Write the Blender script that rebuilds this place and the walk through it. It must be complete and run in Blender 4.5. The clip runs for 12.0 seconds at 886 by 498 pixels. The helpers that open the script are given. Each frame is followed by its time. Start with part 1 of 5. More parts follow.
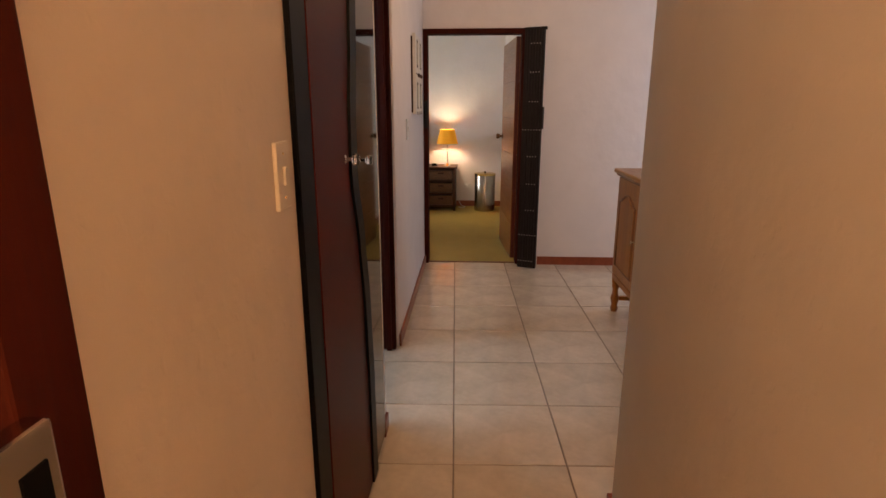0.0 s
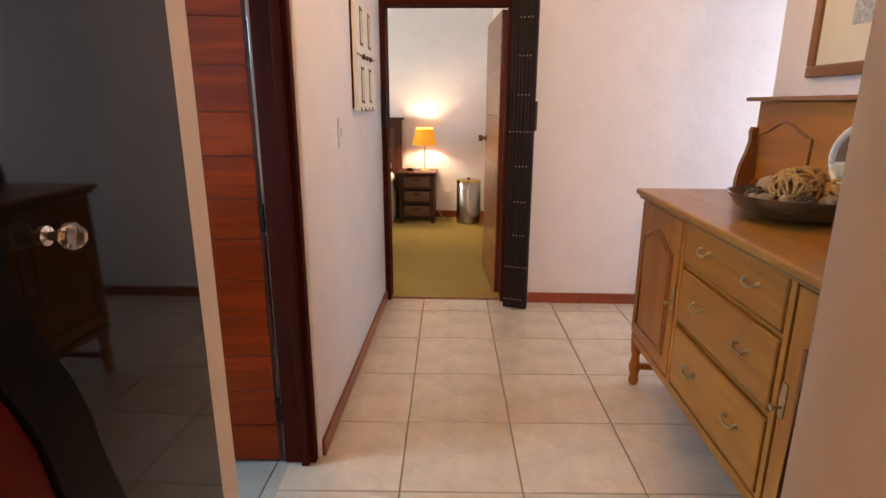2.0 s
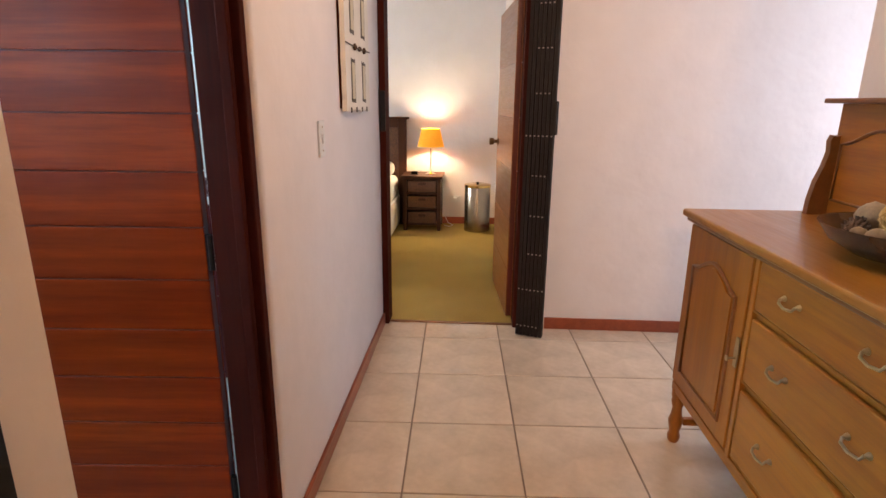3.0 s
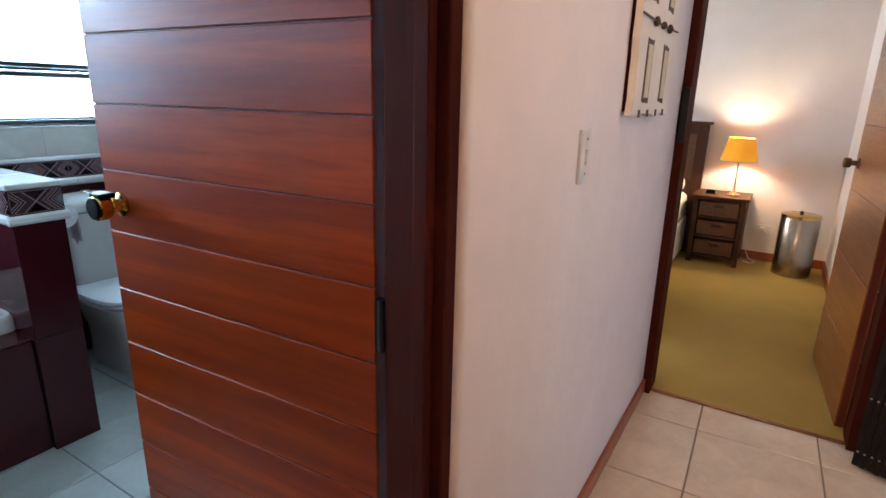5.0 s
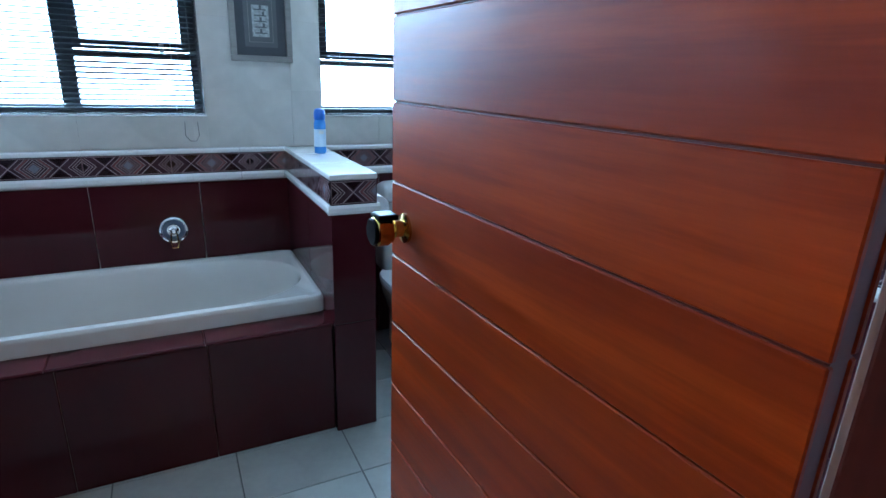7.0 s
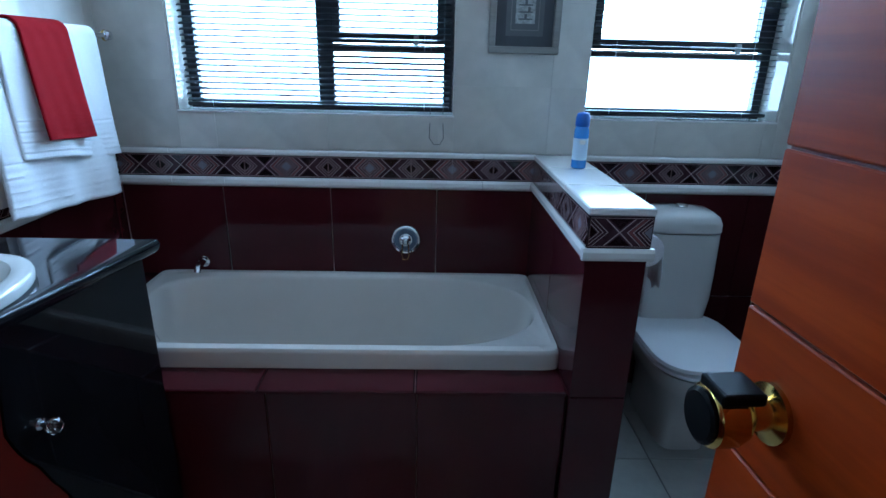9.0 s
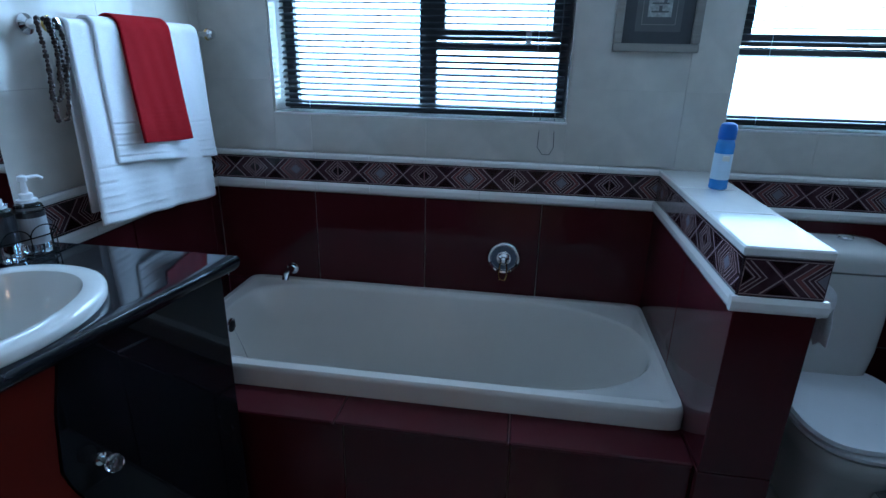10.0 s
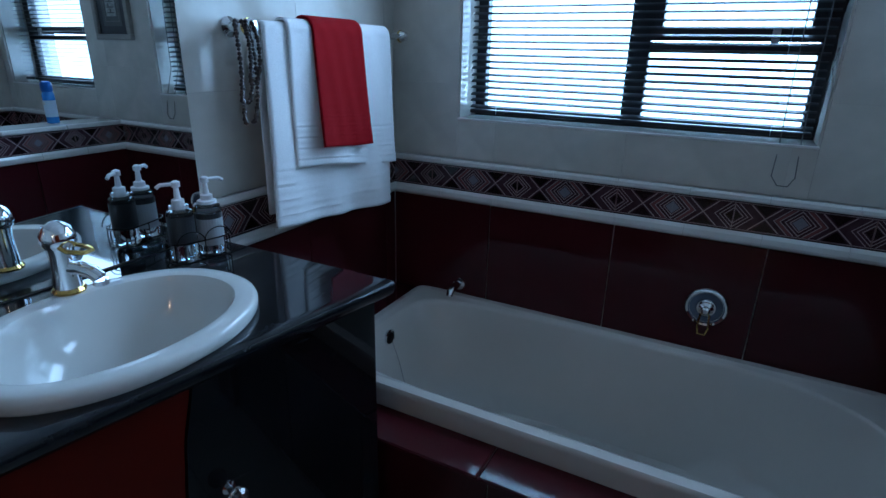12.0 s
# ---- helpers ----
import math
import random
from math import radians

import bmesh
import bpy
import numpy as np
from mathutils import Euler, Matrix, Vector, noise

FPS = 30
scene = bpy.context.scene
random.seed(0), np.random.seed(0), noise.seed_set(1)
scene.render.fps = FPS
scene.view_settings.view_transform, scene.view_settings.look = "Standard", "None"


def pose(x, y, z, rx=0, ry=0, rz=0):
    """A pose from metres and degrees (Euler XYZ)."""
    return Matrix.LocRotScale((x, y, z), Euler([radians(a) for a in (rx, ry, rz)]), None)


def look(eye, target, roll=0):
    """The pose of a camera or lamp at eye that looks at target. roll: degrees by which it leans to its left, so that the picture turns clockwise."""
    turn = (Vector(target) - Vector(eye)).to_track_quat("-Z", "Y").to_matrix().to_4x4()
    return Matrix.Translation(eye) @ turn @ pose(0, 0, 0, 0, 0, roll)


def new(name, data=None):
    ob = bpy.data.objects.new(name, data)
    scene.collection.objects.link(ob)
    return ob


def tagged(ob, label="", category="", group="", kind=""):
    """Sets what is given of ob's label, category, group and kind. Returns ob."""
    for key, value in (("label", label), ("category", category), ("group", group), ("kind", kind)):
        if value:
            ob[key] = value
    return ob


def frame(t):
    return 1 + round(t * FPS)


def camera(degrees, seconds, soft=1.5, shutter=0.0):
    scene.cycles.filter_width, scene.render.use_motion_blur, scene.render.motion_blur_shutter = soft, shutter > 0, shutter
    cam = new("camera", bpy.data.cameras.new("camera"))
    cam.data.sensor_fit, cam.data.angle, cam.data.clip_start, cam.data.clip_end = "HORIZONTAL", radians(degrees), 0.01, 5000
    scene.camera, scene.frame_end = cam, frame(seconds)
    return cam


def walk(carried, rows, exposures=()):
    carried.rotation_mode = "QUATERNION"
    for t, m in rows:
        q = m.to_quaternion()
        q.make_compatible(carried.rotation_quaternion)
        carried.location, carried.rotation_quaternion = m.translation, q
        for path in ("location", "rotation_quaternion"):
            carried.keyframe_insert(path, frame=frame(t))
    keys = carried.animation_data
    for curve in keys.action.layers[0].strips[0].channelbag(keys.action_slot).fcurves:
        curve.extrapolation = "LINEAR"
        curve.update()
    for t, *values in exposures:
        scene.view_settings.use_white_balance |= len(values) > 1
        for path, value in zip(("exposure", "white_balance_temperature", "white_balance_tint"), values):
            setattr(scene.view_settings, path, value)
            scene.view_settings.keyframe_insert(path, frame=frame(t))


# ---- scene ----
cam = camera(78.2, 12.0)
EXPOSURES = [(0.0, -0.72, 6850, 10), (0.5, -0.38, 6850, 10), (1.0, -0.1, 6750, 10), (2.7, 0.12, 6650, 10), (4.5, 0.04, 6450, 10), (5.0, -0.02, 6200, 10), (6.0, -0.28, 5800, 10), (7.2, -0.16, 5600, 10), (8.8, -0.7, 5450, 10), (9.5, -0.98, 5400, 10), (11.0, -1.5, 5350, 10), (12.0, -1.76, 5350, 10)]
PATH = [
    (0, (0.418, 0.38, 1.393), (0.319, 2.313, 0.891), -0.0),
    (0.5, (0.475, 0.689, 1.401), (0.395, 2.621, 0.891), 0.1),
    (1, (0.501, 0.979, 1.401), (0.426, 2.91, 0.888), -0.1),
    (1.5, (0.545, 1.226, 1.39), (0.469, 3.157, 0.877), 0.2),
    (2, (0.56, 1.496, 1.386), (0.485, 3.427, 0.87), 0.2),
    (2.5, (0.559, 1.736, 1.399), (0.48, 3.665, 0.877), 0.3),
    (2.7, (0.562, 1.832, 1.394), (0.481, 3.761, 0.871), 0.4),
    (4.5, (0.458, 2.508, 1.399), (-0.24, 4.305, 0.864), 1.0),
    (5, (0.418, 2.641, 1.392), (-0.592, 4.281, 0.851), 1.3),
    (5.5, (0.349, 2.72, 1.398), (-0.853, 4.219, 0.841), 1.7),
    (6, (0.235, 2.802, 1.41), (-1.151, 4.125, 0.835), 2.1),
    (6.5, (0.125, 2.869, 1.408), (-1.415, 4.003, 0.822), 1.9),
    (7, (0.032, 2.931, 1.405), (-1.669, 3.794, 0.802), 2.0),
    (7.2, (-0.009, 2.959, 1.399), (-1.748, 3.734, 0.788), 1.9),
    (8.8, (-0.431, 3.02, 1.421), (-2.315, 3.158, 0.764), 1.3),
    (9, (-0.481, 3.006, 1.424), (-2.366, 3.061, 0.759), 1.4),
    (9.5, (-0.609, 2.979, 1.418), (-2.489, 2.857, 0.748), 1.4),
    (10, (-0.702, 2.96, 1.423), (-2.565, 2.691, 0.748), 1.3),
    (10.5, (-0.779, 2.934, 1.432), (-2.616, 2.526, 0.753), 1.5),
    (11, (-0.854, 2.917, 1.426), (-2.64, 2.327, 0.748), 1.3),
    (11.5, (-0.899, 2.894, 1.418), (-2.629, 2.15, 0.744), 1.5),
    (12, (-0.922, 2.894, 1.423), (-2.589, 2.025, 0.742), 1.3),
]
walk(cam, [(t, look(eye, target, roll)) for t, eye, target, roll in PATH], EXPOSURES)

# ---- world and light ----
world = bpy.data.worlds.new("world")
scene.world = world
world.use_nodes = True
wn = world.node_tree
sky = wn.nodes.new("ShaderNodeTexSky")
sky.sky_type, sky.sun_disc = "NISHITA", False
sky.sun_elevation, sky.sun_rotation = radians(50), radians(60)
wn.links.new(sky.outputs[0], wn.nodes["Background"].inputs[0])
wn.nodes["Background"].inputs[1].default_value = 0.12


def lamp(name, kind, m, watts, color, size=0.1, size_y=None, spread=180):
    data = bpy.data.lights.new(name, kind)
    data.energy, data.color = watts, color
    if kind == "AREA":
        data.shape, data.size, data.size_y = "RECTANGLE", size, size_y or size
        data.spread = radians(spread)
    elif kind == "POINT":
        data.shadow_soft_size = size
    ob = new(name, data)
    ob.matrix_basis = m
    return ob


sun_data = bpy.data.lights.new("sun", "SUN")
sun_data.energy, sun_data.angle, sun_data.color = 4.0, radians(0.5), (1, 0.95, 0.88)
sun = new("sun", sun_data)
sun.matrix_basis = look((6, 3, 9), (0, 0, 0))

DAY = (0.53, 0.755, 1.0)
lamp("daylight_window_bath", "AREA", look((-2.70, 2.565, 1.915), (0.0, 2.565, 1.85)), 40, DAY, 1.02, 0.30, 165)
lamp("daylight_window_toilet", "AREA", look((-2.70, 4.0, 1.915), (0.0, 4.0, 1.85)), 28, DAY, 0.74, 0.30, 165)
# Daylight from the right is inferred; this lamp and its passage opening are added.
lamp("passage_daylight_fill", "AREA", look((3.28, 4.65, 1.5), (0, 4.65, 1.3)), 18, (0.84, 0.87, 1.0), 0.95, 1.5)
# Warm fill lamp for the bedroom, in an unseen opening added for it.
lamp("bedroom_fill", "AREA", look((-3.25, 6.95, 1.775), (0, 6.95, 1.6)), 42, (1.0, 0.84, 0.64), 0.48, 0.53)
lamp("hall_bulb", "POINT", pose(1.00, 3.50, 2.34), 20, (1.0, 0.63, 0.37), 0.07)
# Assumed warm lamp, unseen, hugging the left wall to brighten the right one.
lamp("corridor_fill", "POINT", pose(0.11, -0.42, 2.34), 175, (1.0, 0.58, 0.30), 0.07)
lamp("bedside_bulb", "POINT", pose(0.087, 8.0, 1.02), 21, (1.0, 0.82, 0.52), 0.03)


# ---- materials ----
class Node:
    """A socket with arithmetic."""

    def __init__(self, tree, socket):
        self.tree, self.socket = tree, socket

    def op(self, kind, other=0.0, swap=False):
        n = self.tree.nodes.new("ShaderNodeMath")
        n.operation = kind
        pair = (other, self) if swap else (self, other)
        for i, v in enumerate(pair):
            if isinstance(v, Node):
                self.tree.links.new(v.socket, n.inputs[i])
            else:
                n.inputs[i].default_value = v
        return Node(self.tree, n.outputs[0])

    def __add__(self, o):
        return self.op("ADD", o)

    def __sub__(self, o):
        return self.op("SUBTRACT", o)

    def __rsub__(self, o):
        return self.op("SUBTRACT", o, True)

    def __mul__(self, o):
        return self.op("MULTIPLY", o)

    def __lt__(self, o):
        return self.op("LESS_THAN", o)

    def __gt__(self, o):
        return self.op("GREATER_THAN", o)

    def mod(self, o):
        return self.op("FLOORED_MODULO", o)

    def size(self):
        return self.op("ABSOLUTE")


def blank(name, rough=0.5, metal=0.0, coat=0.0, ior=1.5):
    mat = bpy.data.materials.new(name)
    mat.use_nodes = True
    tree = mat.node_tree
    b = tree.nodes["Principled BSDF"]
    b.inputs["Roughness"].default_value = rough
    b.inputs["Metallic"].default_value = metal
    b.inputs["Coat Weight"].default_value = coat
    b.inputs["Coat Roughness"].default_value = 0.08
    b.inputs["IOR"].default_value = ior
    return mat, tree, b


def coords(tree, scale=(1, 1, 1), turn=(0, 0, 0)):
    tc = tree.nodes.new("ShaderNodeTexCoord")
    mp = tree.nodes.new("ShaderNodeMapping")
    mp.inputs["Scale"].default_value, mp.inputs["Rotation"].default_value = scale, turn
    tree.links.new(tc.outputs["Object"], mp.inputs["Vector"])
    return mp.outputs[0]


def noise_of(tree, vec, scale, detail=4, rough=0.55):
    n = tree.nodes.new("ShaderNodeTexNoise")
    n.inputs["Scale"].default_value, n.inputs["Detail"].default_value, n.inputs["Roughness"].default_value = scale, detail, rough
    if vec:
        tree.links.new(vec, n.inputs["Vector"])
    return n.outputs["Fac"]


def ramp(tree, fac, stops):
    r = tree.nodes.new("ShaderNodeValToRGB")
    els = r.color_ramp.elements
    while len(els) < len(stops):
        els.new(0.5)
    for e, (p, c) in zip(els, stops):
        e.position, e.color = p, (*c, 1)
    tree.links.new(fac, r.inputs[0])
    return r.outputs[0]


def mix(tree, fac, a, b, how="MIX"):
    m = tree.nodes.new("ShaderNodeMix")
    m.data_type, m.blend_type = "RGBA", how
    for i, v in ((0, fac), (6, a), (7, b)):
        if isinstance(v, (tuple, float, int)):
            m.inputs[i].default_value = (*v, 1) if isinstance(v, tuple) else v
        else:
            tree.links.new(v, m.inputs[i])
    return m.outputs[2]


def bump(tree, b, height, strength, dist=0.002):
    n = tree.nodes.new("ShaderNodeBump")
    n.inputs["Strength"].default_value, n.inputs["Distance"].default_value = strength, dist
    tree.links.new(height, n.inputs["Height"])
    tree.links.new(n.outputs[0], b.inputs["Normal"])


def tint(c, k):
    return tuple(v * k for v in c)


def mottled(name, color, rough, spread=0.12, scale=3.0, fine=60.0, relief=0.15, coat=0.0, metal=0.0, per_piece=0.0, dist=0.001):
    """A surface with two scales of variation, and a random shade for each piece."""
    mat, tree, b = blank(name, rough, metal, coat)
    vec = coords(tree)
    big, small = noise_of(tree, vec, scale), noise_of(tree, vec, fine, 3)
    c = ramp(tree, big, [(0.3, tint(color, 1 - spread)), (0.7, tint(color, 1 + spread))])
    c = mix(tree, 0.25, c, ramp(tree, small, [(0.3, tint(color, 1 - spread)), (0.7, tint(color, 1 + spread))]))
    if per_piece:
        info = tree.nodes.new("ShaderNodeObjectInfo")
        c = mix(tree, 1.0, c, ramp(tree, info.outputs["Random"], [(0, (1 - per_piece,) * 3), (1, (1.0, 1.0, 1.0))]), "MULTIPLY")
    tree.links.new(c, b.inputs["Base Color"])
    k = 0.2 if rough > 0.45 else 0.03
    rr = ramp(tree, small, [(0.2, (rough * (1 - k),) * 3), (0.8, (min(1, rough * (1 + k)),) * 3)])
    tree.links.new(rr, b.inputs["Roughness"])
    if relief:
        bump(tree, b, small, relief, dist)
    return mat


def timber(name, dark, light, rough=0.35, axis="x", scale=1.0, coat=0.2, per_piece=0.15, relief=0.12, streaks=0.18, figure=0.0):
    """Wood with its grain along one axis of the object."""
    mat, tree, b = blank(name, rough, 0, coat)
    long, cross = 1.3 * scale, 22 * scale
    sc = {"x": (long, cross, cross), "y": (cross, long, cross), "z": (cross, cross, long)}[axis]
    vec = coords(tree, sc)
    info = tree.nodes.new("ShaderNodeObjectInfo")
    add = tree.nodes.new("ShaderNodeVectorMath")
    add.operation = "MULTIPLY_ADD"
    add.inputs[1].default_value = (1, 1, 1)
    comb = tree.nodes.new("ShaderNodeCombineXYZ")
    shift = Node(tree, info.outputs["Random"]) * 40.0
    for i in range(3):
        tree.links.new(shift.socket, comb.inputs[i])
    tree.links.new(vec, add.inputs[0])
    tree.links.new(comb.outputs[0], add.inputs[2])
    grain = noise_of(tree, add.outputs[0], 1.0, 6, 0.62)
    pores = noise_of(tree, add.outputs[0], 6.0, 3, 0.6)
    cloud = noise_of(tree, coords(tree), 2.2, 3)
    mid = tuple((a + c) / 2 for a, c in zip(dark, light))
    c = ramp(tree, grain, [(0.22, dark), (0.5, mid), (0.8, light)])
    c = mix(tree, streaks, c, ramp(tree, pores, [(0.35, dark), (0.6, light)]))
    c = mix(tree, 0.5, c, ramp(tree, cloud, [(0.3, (0.7, 0.7, 0.7)), (0.7, (1.0, 1.0, 1.0))]), "MULTIPLY")
    if figure:
        broad = noise_of(tree, add.outputs[0], 0.22, 5, 0.6)
        c = mix(tree, figure, c, ramp(tree, broad, [(0.36, (0.55, 0.42, 0.4)), (0.5, (0.95, 0.95, 0.95)), (0.64, (1.0, 1.0, 1.0))]), "MULTIPLY")
        flame = noise_of(tree, add.outputs[0], 0.5, 6, 0.7)
        c = mix(tree, ramp(tree, flame, [(0.52, (0, 0, 0)), (0.72, (0.55, 0.55, 0.55))]), c, tuple(v * 1.25 for v in light))
    c = mix(tree, 1.0, c, ramp(tree, info.outputs["Random"], [(0, (1 - per_piece,) * 3), (1, (1.0, 1.0, 1.0))]), "MULTIPLY")
    tree.links.new(c, b.inputs["Base Color"])
    tree.links.new(ramp(tree, pores, [(0.2, (rough * 0.8,) * 3), (0.8, (rough * 1.3,) * 3)]), b.inputs["Roughness"])
    bump(tree, b, pores, relief, 0.0006)
    return mat


def plaster(name, color, pits=0.25):
    """Hand-trowelled painted plaster with soft waves and small pits."""
    mat, tree, b = blank(name, 0.62)
    vec = coords(tree)
    wave, grit, pit = noise_of(tree, vec, 5, 3), noise_of(tree, vec, 130, 3), noise_of(tree, vec, 26, 2, 0.4)
    c = ramp(tree, wave, [(0.3, tint(color, 0.95)), (0.7, tint(color, 1.03))])
    c = mix(tree, 0.3, c, ramp(tree, noise_of(tree, vec, 0.9, 2), [(0.3, tint(color, 0.9)), (0.7, color)]))
    tree.links.new(c, b.inputs["Base Color"])
    dents = noise_of(tree, vec, 34, 2, 0.35)
    h = Node(tree, wave) * 3.0 + Node(tree, grit) * 0.12 + (Node(tree, pit) < 0.33) * (-0.3 * pits) + Node(tree, ramp(tree, dents, [(0.27, (0, 0, 0)), (0.37, (1, 1, 1))])) * (1.8 * pits)
    bump(tree, b, h.socket, 0.6, 0.005)
    return mat


def fabric(name, color, scale=240, strength=0.6, dist=0.004, spread=0.1):
    mat, tree, b = blank(name, 0.95)
    vec = coords(tree)
    pile, cloud = noise_of(tree, vec, scale, 4, 0.7), noise_of(tree, vec, 3, 4)
    c = ramp(tree, pile, [(0.3, tint(color, 0.72)), (0.65, tint(color, 1.08))])
    c = mix(tree, 0.5, c, ramp(tree, cloud, [(0.35, tint(color, 1 - spread)), (0.65, tint(color, 1 + spread))]))
    tree.links.new(c, b.inputs["Base Color"])
    b.inputs["Sheen Weight"].default_value = 0.06
    bump(tree, b, pile, strength, dist)
    return mat


def frieze_material(period=0.318, height=0.09):
    """Glazed border tiles: grey diamonds, dark lozenges and crossed lines, in metres of the UV map."""
    mat, tree, b = blank("border_tile_glaze", 0.14, 0, 0.4)
    uv = tree.nodes.new("ShaderNodeUVMap")
    sep = tree.nodes.new("ShaderNodeSeparateXYZ")
    tree.links.new(uv.outputs[0], sep.inputs[0])
    u, v = Node(tree, sep.outputs[0]), Node(tree, sep.outputs[1])
    a = ((u + period / 2).mod(period) - period / 2).size()
    q = (v - height / 2).size()
    d = a + q
    far = (period / 2 - a) + q
    x = (a - 0.082).size()
    base = ramp(tree, noise_of(tree, coords(tree), 30, 4), [(0.3, (0.036, 0.016, 0.021)), (0.7, (0.066, 0.034, 0.042))])
    line, dark, grey = (0.36, 0.27, 0.26), (0.016, 0.008, 0.011), (0.19, 0.185, 0.215)
    c = mix(tree, ((d - 0.053).size() < 0.006).socket, base, (0.16, 0.06, 0.06))
    c = mix(tree, ((d - 0.062).size() < 0.0015).socket, c, line)
    c = mix(tree, ((q - x) > 0.008).socket, c, dark)
    c = mix(tree, ((x - q).size() < 0.0022).socket, c, line)
    c = mix(tree, (d < 0.049).socket, c, base)
    for k in (0.024, 0.035, 0.047):
        c = mix(tree, ((d - k).size() < 0.0016).socket, c, line)
    c = mix(tree, (d < 0.019).socket, c, grey)
    c = mix(tree, (far < 0.049).socket, c, base)
    for k in (0.024, 0.035, 0.047):
        c = mix(tree, ((far - k).size() < 0.0016).socket, c, line)
    c = mix(tree, (far < 0.019).socket, c, dark)
    c = mix(tree, ((period / 2 - a).size() < 0.0016).socket, c, (0.2, 0.13, 0.12))
    c = mix(tree, (q > 0.037).socket, c, (0.03, 0.02, 0.026))
    c = mix(tree, ((q - 0.0395).size() < 0.0009).socket, c, line)
    tree.links.new(c, b.inputs["Base Color"])
    return mat


M = {}
M["wall"] = plaster("painted_plaster", (0.735, 0.70, 0.715), 0.03)
M["wall_corridor"] = plaster("rough_painted_plaster", (0.70, 0.61, 0.53), 0.09)
M["ceiling"] = plaster("ceiling_paint", (0.8, 0.79, 0.77), 0.0)
M["skirting"] = timber("skirting_wood", (0.20, 0.035, 0.014), (0.36, 0.085, 0.03), 0.35, "y", 1.0)
M["frame_wood"] = timber("dark_frame_wood", (0.030, 0.005, 0.0035), (0.078, 0.0135, 0.007), 0.65, "z", 1.0, 0.0)
M["door_wood"] = timber("red_meranti", (0.150, 0.0098, 0.001), (0.330, 0.042, 0.003), 0.34, "x", 0.9, 0.0, 0.12, 0.1, 0.12, 0.22)
M["door_wood"].node_tree.nodes["Principled BSDF"].inputs["Specular IOR Level"].default_value = 0.16
M["frame_wood"].node_tree.nodes["Principled BSDF"].inputs["Specular IOR Level"].default_value = 0.05
M["door_wood2"] = timber("golden_door_wood", (0.16, 0.042, 0.010), (0.34, 0.115, 0.028), 0.32, "x", 1.0, 0.1, 0.2, 0.04, 0.1)
M["groove"] = mottled("stained_groove", (0.10, 0.014, 0.010), 0.45, 0.15)
M["tile_hall"] = mottled("beige_floor_tile", (0.61, 0.51, 0.40), 0.20, 0.16, 6.0, 30, 0.04, 0.2, 0, 0.1)
M["grout"] = mottled("floor_grout", (0.22, 0.165, 0.13), 0.9, 0.15)
M["tile_bath"] = mottled("pale_floor_tile", (0.37, 0.375, 0.345), 0.14, 0.12, 4.0, 40, 0.0, 0.3, 0, 0.06)
M["grout_bath"] = mottled("grey_grout", (0.10, 0.10, 0.10), 0.9, 0.15)
M["tile_red"] = mottled("maroon_wall_tile", (0.056, 0.0092, 0.0125), 0.06, 0.10, 3.0, 45, 0.0, 0.0, 0, 0.22)
M["tile_red"].node_tree.nodes["Principled BSDF"].inputs["Specular IOR Level"].default_value = 0.25
M["grout_red"] = mottled("brown_grout", (0.20, 0.13, 0.115), 0.9, 0.1)
M["tile_pale"] = mottled("cream_wall_tile", (0.58, 0.555, 0.50), 0.10, 0.11, 5.0, 22, 0.0, 0.3, 0, 0.05)
M["grout_pale"] = mottled("cream_grout", (0.575, 0.55, 0.51), 0.9, 0.04)
M["trim_white"] = mottled("white_glazed_trim", (0.74, 0.73, 0.70), 0.12, 0.04, 6, 50, 0.0, 0.4)
M["frieze"] = frieze_material()
M["porcelain"] = mottled("white_porcelain", (0.60, 0.595, 0.565), 0.09, 0.03, 3, 20, 0.0, 0.1)
M["acrylic"] = mottled("cream_bath_acrylic", (0.61, 0.575, 0.525), 0.13, 0.03, 3, 20, 0.0, 0.4)
M["chrome"] = mottled("chrome", (0.82, 0.83, 0.85), 0.07, 0.02, 5, 40, 0.0, 0, 1.0)
M["brass"] = mottled("polished_brass", (0.62, 0.42, 0.13), 0.16, 0.08, 12, 60, 0.03, 0, 1.0)
M["black_gloss"] = mottled("black_gloss_lacquer", (0.0038, 0.0038, 0.0045), 0.04, 0.2, 3, 20, 0.0, 0.0)
M["black_gloss"].node_tree.nodes["Principled BSDF"].inputs["Specular IOR Level"].default_value = 0.32
M["black_satin"] = mottled("black_satin_paint", (0.003, 0.0028, 0.003), 0.42, 0.2, 8, 60, 0.03)
M["black_satin"].node_tree.nodes["Principled BSDF"].inputs["Specular IOR Level"].default_value = 0.06
M["red_lacquer"] = mottled("oxblood_lacquer", (0.065, 0.006, 0.0035), 0.40, 0.12, 4, 70, 0.0, 0.0)
M["red_lacquer"].node_tree.nodes["Principled BSDF"].inputs["Specular IOR Level"].default_value = 0.07
M["dark_metal"] = mottled("bronze_painted_steel", (0.010, 0.007, 0.007), 0.6, 0.2, 10, 70, 0.03)
M["dark_metal"].node_tree.nodes["Principled BSDF"].inputs["Specular IOR Level"].default_value = 0.25
M["rivet"] = mottled("steel_rivet", (0.5, 0.45, 0.42), 0.3, 0.1, 10, 60, 0, 0, 0.8)
M["window_frame"] = mottled("bronze_aluminium", (0.012, 0.014, 0.020), 0.35, 0.15, 10, 60, 0.03)
M["slat"] = mottled("black_blind_slat", (0.014, 0.017, 0.021), 0.3, 0.15, 10, 60, 0.02)
M["granite"] = mottled("black_granite", (0.007, 0.0075, 0.009), 0.05, 0.6, 35, 160, 0.0, 0.0)
